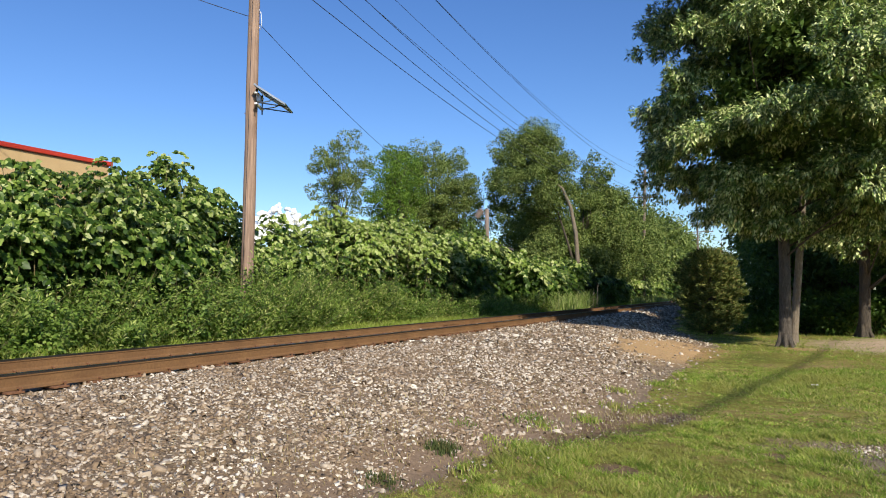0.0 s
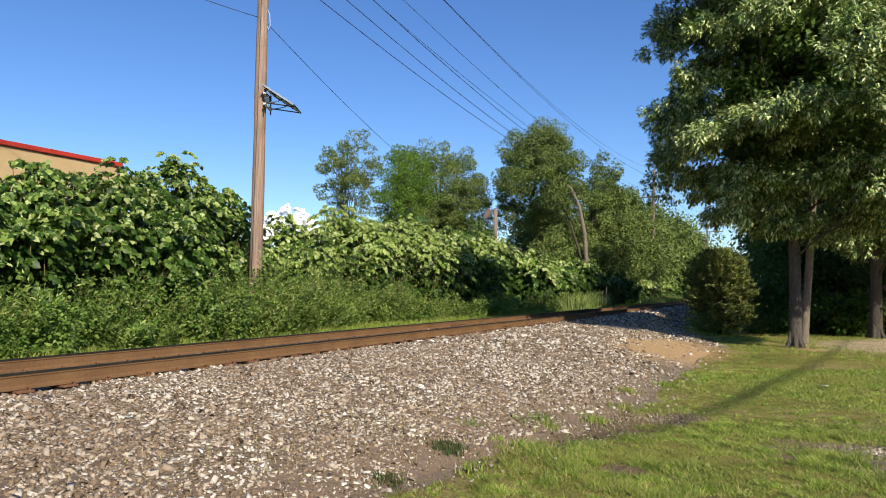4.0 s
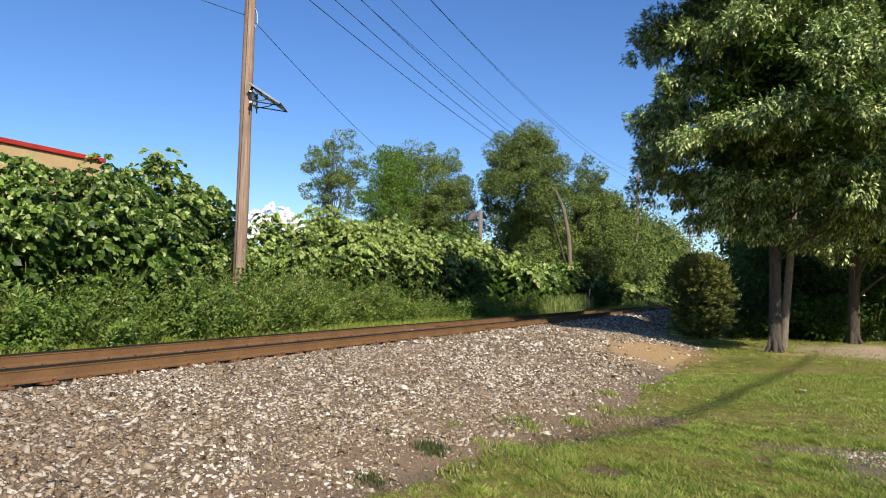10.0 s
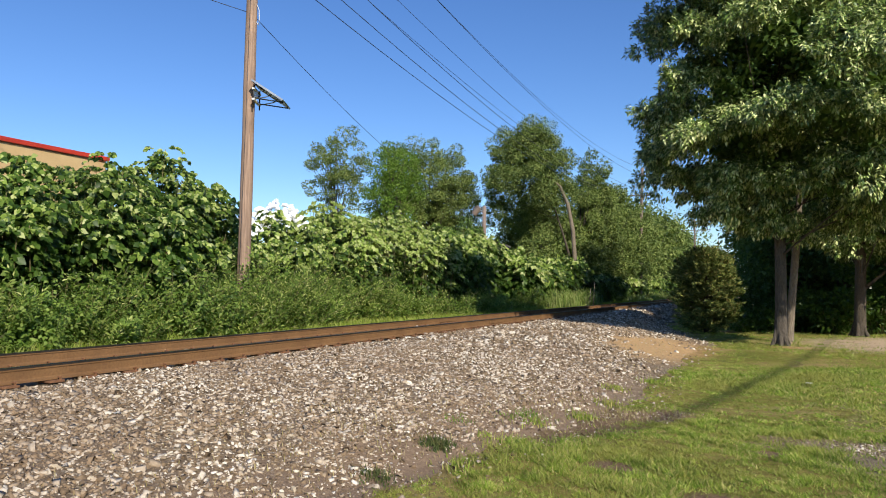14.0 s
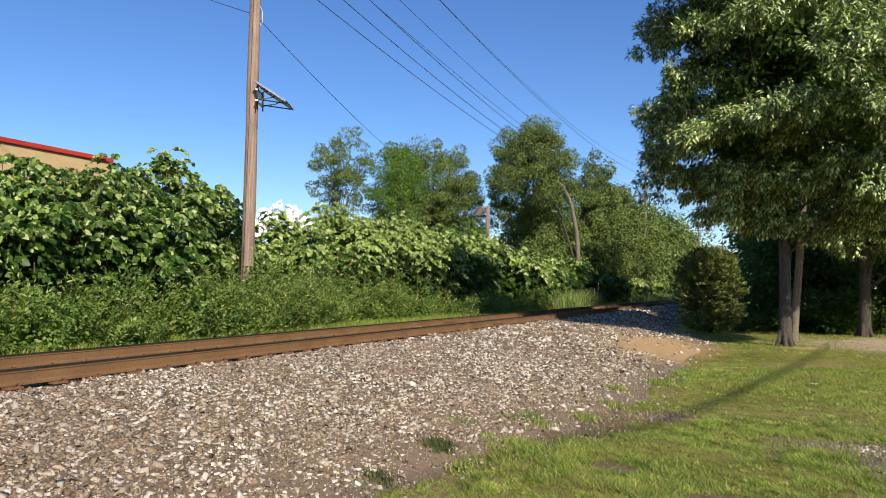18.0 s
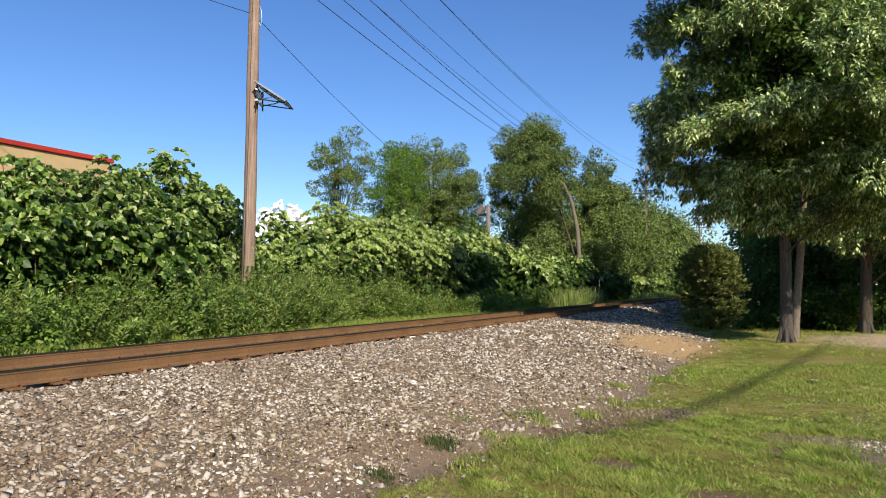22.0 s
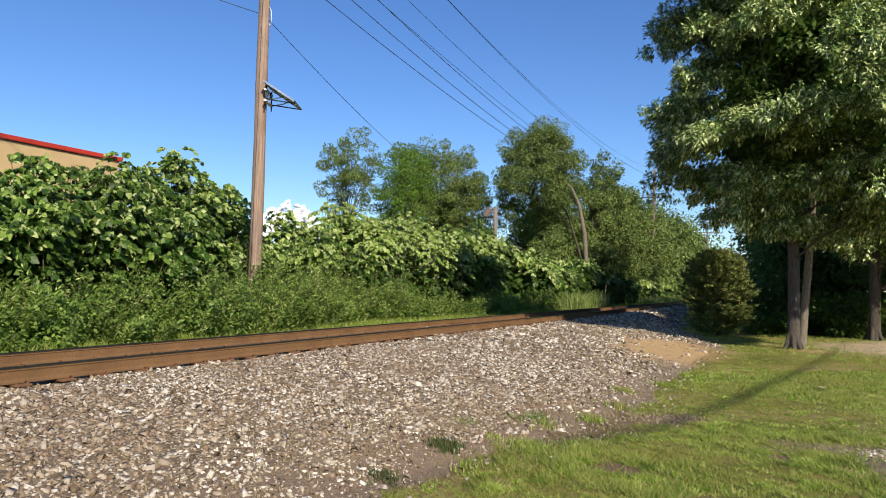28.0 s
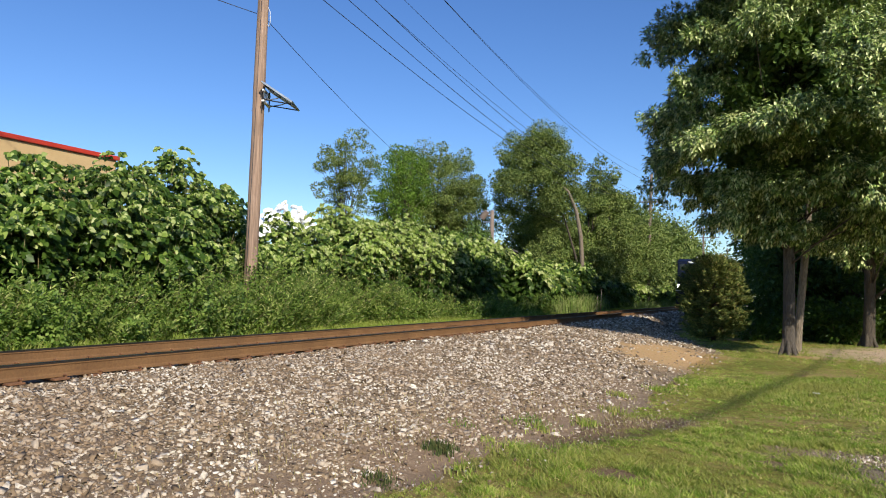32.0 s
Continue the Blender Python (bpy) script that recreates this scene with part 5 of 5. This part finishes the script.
for x, y, w, h in ((-0.5, 30.2, 1.7, 0.8), (0.9, 31.0, 1.8, 1.0), (2.0, 31.4, 1.6, 1.2), (1.9, 29.9, 1.8, 1.6), (3.3, 30.6, 2.2, 3.0), (4.2, 33.2, 2.6, 2.7), (-1.0, 38.5, 2.6, 2.5), (-1.6, 49.0, 3.2, 4.0), (5.4, 40.0, 4.0, 4.0), (1.2, 33.5, 2.6, 1.3), (3.4, 34.5, 2.8, 1.6), (5.8, 35.0, 3.0, 2.4), (8.8, 35.5, 3.4, 2.6), (-0.6, 35.5, 2.4, 1.6), (2.0, 38.0, 3.5, 2.2), (12.5, 36.5, 4.0, 2.8)):
    gz = float(ground_z(x, y))
    thing = base("undergrowth_bush", pose(x, y, gz), "bushy green undergrowth at the edge of the woods", "bush", "undergrowth by the woods")
    k = 26
    c = np.stack([rng.uniform(-0.5, 0.5, k) * w, rng.uniform(-0.4, 0.4, k) * w, rng.uniform(0.1, 0.85, k) * h], 1)
    P, D = puffs(c, rng.uniform(0.3, 0.55, k), 90)
    part("foliage", leaves("foliage", P, D + rng.normal(0, 0.4, D.shape), UP + rng.normal(0, 0.5, D.shape), 0.17 * rng.uniform(0.6, 1.3, len(P)), OVAL), M_KNOT, thing)
    part("stemwork", tubes_mesh("stemwork", [(np.array([(q[0] * 0.4, q[1] * 0.4, 0), (q[0] * 0.7, q[1] * 0.7, q[2] * 0.6), q]), (0.02, 0.014, 0.006)) for q in c[::2]], 5), M_CANE, thing)


def juniper(x, y, high, wide):
    gz = float(ground_z(x, y))
    thing = base("juniper_bush", pose(x, y, gz - 0.02), "rounded evergreen juniper bush at the end of the bank", "bush")
    part("trunk", tubes_mesh("trunk", [([(0, 0, -0.1), (0.05, 0, high * 0.5), (0, 0.05, high * 0.9)], (0.09, 0.06, 0.01))], 8), M_BARK_DARK, thing)
    k = 520
    t = rng.random(k) ** 0.85
    a = rng.uniform(0, 6.28, k)
    prof = np.interp(t, [0, 0.12, 0.4, 0.7, 0.9, 1.0], [0.62, 0.88, 1.0, 0.90, 0.66, 0.30])
    r = wide * 0.5 * prof * rng.uniform(0.5, 1.14, k) * (1 + 0.13 * np.sin(a * 3 + t * 6 + 0.8))
    tip = np.stack([np.cos(a) * r, np.sin(a) * r, 0.12 + t * high * 0.92 + 0.16 * rng.random(k)], 1)
    root = tip * np.array([[0.2, 0.2, 0.9]]) - np.array([[0, 0, 0.16]])
    root[:, 2] = np.maximum(root[:, 2], 0.05)
    tagged(part("branchwork", tubes_mesh("branchwork", [(np.stack([root[i], root[i] * 0.5 + tip[i] * 0.5, tip[i]]), (0.014, 0.01, 0.004)) for i in range(0, k, 2)], 4), M_BARK_DARK, thing), kind="stuff")
    per = 92
    i = np.repeat(np.arange(k), per)
    u = rng.uniform(0.4, 1.08, len(i))
    P = root[i] + (tip - root)[i] * u[:, None] + rng.normal(0, 0.035, (len(i), 3))
    side = np.where(rng.random(len(i)) < 0.5, 1, -1)[:, None] * np.cross(unit((tip - root)[i]), UP)
    A = unit((tip - root)[i]) * 0.9 + side * 0.7 + rng.normal(0, 0.3, (len(i), 3)) + np.array([[0, 0, 0.2]])
    tagged(part("needle_sprays", leaves("needle_sprays", P, A, UP * 0.6 + unit(P * np.array([[1, 1, 0]])) * 0.9 + rng.normal(0, 0.35, P.shape), 0.12 * rng.uniform(0.6, 1.4, len(P)), BLADE_LEAF, 0.8), M_SPRUCE, thing), kind="stuff")
    return thing


juniper(-2.38, 28.4, 3.2, 2.4)

# trees behind the weeds
BEHIND = "trees behind the weeds"
tree("far_tree", "thin airy blue-green tree behind the weeds", -25.2, 37.8, 12.0, (0.2, 0, 8.4), (2.0, 2.0, 3.0), 74, 170, 0.13, OVAL, M_FARLEAF, M_BARK_DARK, 0.13, (0.3, 0.55), group=BEHIND, hollow=0.25, droop=0.1)
tree("far_tree", "bright yellow-green tree behind the weeds", -21.9, 39.3, 10.8, (0, 0, 7.2), (2.0, 1.9, 3.2), 84, 190, 0.14, OVAL, M_BRIGHT, M_BARK_DARK, 0.16, (0.35, 0.7), group=BEHIND, hollow=0.3, droop=0.0)
tree("far_tree", "rounded dark green tree behind the weeds", -23.2, 47.4, 12.9, (-0.3, 0, 8.2), (3.3, 3.1, 4.2), 170, 260, 0.14, OVAL, M_FARLEAF, M_BARK_DARK, 0.2, (0.4, 0.85), group=BEHIND, hollow=0.45, droop=-0.1)
tree("far_tree", "dark green tree behind the weeds", -21.6, 48.4, 10.4, (0, 0, 6.6), (2.2, 2.0, 3.4), 90, 220, 0.14, OVAL, M_FARLEAF, M_BARK_DARK, 0.2, (0.4, 0.8), group=BEHIND, hollow=0.35, droop=-0.1)
tree("far_tree", "low dark green tree behind the weeds", -24.5, 46.0, 9.6, (0, 0, 6.0), (2.6, 2.2, 3.4), 76, 220, 0.15, OVAL, M_FARLEAF, M_BARK_DARK, 0.2, (0.45, 0.85), group=BEHIND, hollow=0.35, droop=-0.1)
tree("far_tree", "low dark green tree behind the weeds", -15.9, 37.3, 5.6, (0, 0, 3.4), (0.9, 0.9, 1.8), 30, 150, 0.18, OVAL, M_WOODS, M_BARK_DARK, 0.1, (0.35, 0.6), group=BEHIND, hollow=0.2)
big, big_parts = tree("trackside_tree", "big drooping dark green tree with a pale leaning trunk", -12.7, 49.8, 13.0, (-3.2, -1.4, 8.3), (2.9, 2.9, 4.8), 230, 290, 0.15, OVAL, M_FARLEAF, M_BARK_DARK, 0.09,
                      (0.4, 0.85), (-2.9, -1.3), hollow=0.5, droop=-0.35, limb_share=0.12, fork=0.8,
                      keep=lambda c: ~((c[:, 2] < 7.4 - 0.35 * (c[:, 0] + 2.0)) & (c[:, 0] > -5.2) & (c[:, 0] < -0.5) & (c[:, 1] < 0.4)))
pale = np.array([(0.35, -1.9, -0.1), (0.32, -2.0, 3.0), (0.22, -2.1, 5.2), (-0.1, -2.2, 7.0), (-0.65, -2.2, 8.3), (-1.7, -2.2, 9.2)])
part("bare_limb", tubes_mesh("bare_limb", [(pale, (0.17, 0.155, 0.14, 0.12, 0.09, 0.03))], 10), M_LIMB, big, "pale bare leaning limb")
for x, y, h, r, c, lab in ((-14.6, 47.4, 5.6, 1.5, 60, "low leafy tree at the edge of the weeds"), (-12.9, 51.5, 5.4, 1.3, 50, "low leafy tree at the edge of the weeds"), (-13.4, 53.6, 9.4, 1.6, 80, "tall green tree hung with vines beside the track"),
                           (-13.6, 58.0, 12.6, 1.9, 90, "tall green tree hung with vines beside the track"), (-13.6, 64.5, 11.0, 2.0, 80, "green tree hung with vines beside the track"),
                           (-13.8, 70.5, 10.6, 2.3, 80, "green tree hung with vines beside the track"), (-14.2, 78.0, 10.6, 2.8, 80, "green tree hung with vines beside the track"),
                           (-14.6, 87.0, 11.3, 3.2, 80, "far green tree in a row along the track"),
                           (-14.6, 98.0, 12.2, 3.6, 80, "far green tree in a row along the track"), (-15.0, 113.0, 12.0, 4.2, 80, "far green tree in a row along the track"),
                           (-15.5, 134.0, 11.8, 4.6, 80, "far green tree in a row along the track"), (-15.5, 155.0, 11.0, 5.0, 80, "far green tree in a row along the track"),
                           (-15.5, 180.0, 11.0, 5.5, 80, "far green tree in a row along the track"), (-16, 210.0, 11.0, 6.0, 80, "far green tree in a row along the track"),
                           (-17.6, 55.0, 9.0, 2.6, 90, "shaded green tree behind the weeds"), (-19, 57.0, 9.0, 3.2, 60, "shaded green tree behind the weeds"), (-20, 66.0, 9.0, 3.4, 60, "shaded green tree behind the weeds")):
    tree("trackside_tree", lab, x, y, h, (0, 0, h * 0.52), (r, r, h * 0.45), c if y > 80 else int(c * 1.5), 90 if y > 80 else 210, 0.0036 * y + 0.08 if y > 80 else 0.0026 * y + 0.04, OVAL, M_FARLEAF, M_BARK_DARK, 0.2, (0.25 * r, 0.46 * r),
         group="trees along the railway", hollow=0.5, limb_share=0.34, droop=-0.3)

# far woods that close the view
n = 420
ang = rng.uniform(0, 6.28, n)
far_c = np.stack([np.cos(ang) * rng.uniform(330, 480, n), np.sin(ang) * rng.uniform(330, 480, n), rng.uniform(2, 11, n)], 1)
far_c = far_c[(np.abs(far_c[:, 0] - MID) > 14)]
P, D = puffs(far_c, rng.uniform(5, 9, len(far_c)), 40, 0.9)
far_woods = part("far_woods", leaves("far_woods", P, D, UP + rng.normal(0, 0.4, D.shape), rng.uniform(1.5, 3.0, len(P)), OVAL), M_FARLEAF)
tagged(far_woods, "distant green woods round the place", "woods", kind="stuff")


def cloud():
    bm = bmesh.new()
    right, ahead = np.array((0.903, 0.429)), np.array((-0.429, 0.903))
    dist = 2400
    for k in range(170):
        u = random.random()
        lat = (-0.285 + u * 0.098) * dist
        top = 0.098 + 0.024 * max(0, 1 - abs(u - 0.6) * 2.0)
        z = random.uniform(0.07, top) * dist
        r = random.uniform(7, 15) * (1.25 - 0.5 * (z / dist - 0.06) / 0.06)
        p = right * lat + ahead * (dist + random.uniform(-30, 30))
        bmesh.ops.create_icosphere(bm, subdivisions=3, radius=r, matrix=Matrix.Translation((p[0], p[1], z)))
    for v in bm.verts:
        v.co += noise.noise_vector(v.co * 0.05) * 6 + noise.noise_vector(v.co * 0.16) * 3.5 + noise.noise_vector(v.co * 0.4) * 1.5
    ob = part("cloud", bm, M_CLOUD)
    smooth(ob)
    tagged(ob, "small white cumulus cloud low in the blue sky", "cloud", kind="structure")


cloud()


# ---------------------------------------------------------------- the train
def locomotive():
    """Stands on the rail heads at z = 0, its front at y = 0, its length along +y."""
    loco = base("locomotive", pose(MID, 75.0, HEAD), "dark blue diesel locomotive with lit headlamps on the track", "locomotive")
    part("underframe", box(2.9, 21.0, 0.35, 0, 10.9, 1.25, 0.04), M_BLACK, loco)
    part("long_hood", box(2.0, 15.2, 2.5, 0, 13.2, 2.75, 0.12), M_BLUE, loco)
    bm = bmesh.new()
    side = [(2.1, 1.42), (2.1, 4.25), (2.6, 4.55), (4.9, 4.55), (5.2, 4.3), (5.2, 1.42)]
    a = [bm.verts.new((-1.5, y, z)) for y, z in side]
    b = [bm.verts.new((1.5, y, z)) for y, z in side]
    bm.faces.new(a)
    bm.faces.new(b[::-1])
    for k in range(len(side)):
        bm.faces.new((a[k], b[k], b[(k + 1) % 6], a[(k + 1) % 6]))
    bmesh.ops.recalc_face_normals(bm, faces=bm.faces)
    bmesh.ops.bevel(bm, geom=bm.edges[:], offset=0.09, segments=2, affect="EDGES")
    cab = part("cab", bm, M_BLUE, loco)
    for x in (-0.72, 0.72):
        part("windscreen", box(1.05, 0.03, 0.62, x, 2.085, 3.72, 0.01), M_PANE, cab)
    for s in (-1, 1):
        part("side_window", box(0.03, 1.3, 0.6, s * 1.505, 3.6, 3.65, 0.01), M_PANE, cab)
    part("number_board", box(1.0, 0.05, 0.18, 0, 2.12, 4.2, 0.01), M_WHITE, cab)
    nose = part("nose", box(1.9, 1.7, 1.75, 0, 1.3, 2.28, 0.12), M_BLUE, loco)
    part("nose_stripe", box(1.95, 1.72, 0.22, 0, 1.3, 2.35, 0.03), M_ENGRED, nose, "red stripe round the nose")
    part("white_stripe", box(2.97, 20.2, 0.10, 0, 11.0, 1.46, 0.01), M_WHITE, loco)
    part("anticlimber", box(2.7, 0.35, 0.45, 0, 0.25, 1.2, 0.04), M_BLACK, loco)
    bm = bmesh.new()
    v = [bm.verts.new(p) for p in ((-1.4, 0.35, 0.15), (1.4, 0.35, 0.15), (1.4, 0.45, 0.95), (-1.4, 0.45, 0.95), (0, -0.1, 0.15), (0, 0.2, 0.95))]
    for f in ((0, 4, 5, 3), (4, 1, 2, 5), (3, 5, 2), (0, 1, 4), (0, 3, 2, 1)):
        bm.faces.new([v[i] for i in f])
    part("plough", bm, M_BLACK, loco)
    bm = bmesh.new()
    add_box(bm, 0.3, 0.7, 0.25, 0, -0.1, 0.85)
    part("coupler", bm, M_IRON, loco)
    for x in (-1.12, 1.12):
        lamp = part("ditch_light", box(0.36, 0.16, 0.36, x, 0.12, 1.86, 0.03), M_BLACK, loco)
        bm = bmesh.new()
        bmesh.ops.create_cone(bm, cap_ends=True, segments=18, radius1=0.15, radius2=0.15, depth=0.05, matrix=pose(x, 0.03, 1.86, 90, 0, 0))
        part("lens", bm, M_GLOW, lamp, "glowing white lamp lens")
    lamp = part("headlight", box(0.62, 0.14, 0.32, 0, 0.42, 2.72, 0.03), M_BLACK, loco)
    for x in (-0.15, 0.15):
        bm = bmesh.new()
        bmesh.ops.create_cone(bm, cap_ends=True, segments=18, radius1=0.10, radius2=0.10, depth=0.05, matrix=pose(x, 0.34, 2.72, 90, 0, 0))
        part("lens", bm, M_GLOW, lamp, "glowing white lamp lens")
    for s in (-1, 1):
        rails = [(np.array([(s * 1.42, y, 1.4), (s * 1.42, y, 2.45)]), (0.02, 0.02)) for y in (0.3, 5.6, 8, 10.4, 12.8, 15.2, 17.6, 20.8)]
        for pts, r in rails:
            part("handrail_post", tubes_mesh("post", [(pts, r)], 6), M_WHITE, loco)
        part("handrail", tubes_mesh("handrail", [(np.array([(s * 1.42, 5.5, 2.45), (s * 1.42, 20.9, 2.45)]), (0.02, 0.02))], 6), M_WHITE, loco)
        for k in range(4):
            part("front_step", box(0.5, 0.25, 0.04, s * 1.2, 0.75, 0.45 + k * 0.27), M_BLACK, loco)
    part("fuel_tank", box(2.5, 5.2, 0.85, 0, 10.9, 0.65, 0.15), M_BLACK, loco)
    for y0 in (4.0, 17.6):
        truck = part("truck", box(2.3, 4.4, 0.35, 0, y0, 0.72, 0.05), M_BLACK, loco)
        for dy in (-1.7, 0, 1.7):
            for s in (-1, 1):
                bm = bmesh.new()
                bmesh.ops.create_cone(bm, cap_ends=True, segments=24, radius1=0.508, radius2=0.508, depth=0.13, matrix=pose(s * 0.753, y0 + dy, 0.51, 0, 90, 0))
                part("wheel", bm, M_IRON, truck)
    for y in (9.5, 14.0, 18.0):
        bm = bmesh.new()
        bmesh.ops.create_cone(bm, cap_ends=True, segments=20, radius1=0.6, radius2=0.55, depth=0.2, matrix=pose(0, y, 4.08))
        part("roof_fan", bm, M_BLACK, loco)
    part("horn", tubes_mesh("horn", [([(0.3, 2.8, 4.7), (0.3, 2.3, 4.7)], (0.03, 0.08))], 8), M_STEEL, loco)
    return loco


engine = locomotive()
TRAIN_FRONT, TRAIN_SPEED = 70.3, 14.0


# ---------------------------------------------------------------- single large stones on the bank
def stone_mesh(k):
    bm = bmesh.new()
    bmesh.ops.create_icosphere(bm, subdivisions=1, radius=1)
    pick = random.Random(k)
    for v in bm.verts:
        v.co *= pick.uniform(0.72, 1.15)
        v.co.x *= pick.uniform(0.85, 1.0) * 1.25
        v.co.z *= 0.55
    me = bpy.data.meshes.new("stone")
    bm.to_mesh(me)
    bm.free()
    me.materials.append(M_STONE_SINGLE)
    return me


STONE_SHAPES = [stone_mesh(k) for k in range(10)]
pick = random.Random(5)
for k in range(290):
    sy = 3.4 + 8.5 * pick.random() ** 1.3
    sx = pick.uniform(-6.3, float(np.interp(sy, TOE_Y, TOE_X)) - 0.15)
    size = pick.uniform(0.017, 0.030) + 0.02 * pick.random() ** 4
    stone = new("stone", STONE_SHAPES[k % 10])
    stone.parent = bed
    turn = pose(sx, sy, float(np.maximum(bed_z(sx, sy), ground_z(sx, sy))) + size * 0.2, pick.uniform(-22, 22), pick.uniform(-22, 22), pick.uniform(0, 360))
    stone.matrix_world = turn @ Matrix.Diagonal((size, size * pick.uniform(0.6, 1.0), size * pick.uniform(0.7, 1.1), 1))


# ---------------------------------------------------------------- what moves
def gusts(k):
    """A slow uneven swing in degrees about x and y, second by second."""
    rows = []
    for i in range(0, 65):
        t = i * 0.5
        rise = 0.55 + 0.45 * math.sin(t * 0.31 + 0.4)
        a = math.sin(t * 1.9 + k * 1.7) * 0.6 + math.sin(t * 3.1 + k * 2.9) * 0.4
        b = math.sin(t * 1.6 + k * 2.3) * 0.6 + math.sin(t * 2.7 + k * 0.9) * 0.4
        rows.append((t, a * rise, b * rise))
    return rows


def about(pivot, rx, ry):
    return Matrix.Translation(pivot) @ pose(0, 0, 0, rx, ry, 0) @ Matrix.Translation(-Vector(pivot))


def motions():
    walk(engine, [(t, pose(MID, TRAIN_FRONT + TRAIN_SPEED * (32.0 - t), HEAD)) for t in (0.0, 8.0, 16.0, 24.0, 28.0, 30.0, 31.0, 32.0)])
    for k, (crown, limb) in enumerate(main_parts + second_parts + third_parts):
        rows = [(t, about((0, 0, 5.0), a * 0.9, b * 0.9)) for t, a, b in gusts(k)]
        for piece in (crown, *limb):
            walk(piece, rows)
    for k, thing in enumerate(SWAYING):
        at = thing.matrix_basis.copy()
        walk(thing, [(t, at @ pose(0, 0, 0, a * 0.7, b * 0.7, 0)) for t, a, b in gusts(k + 20)])


motions()
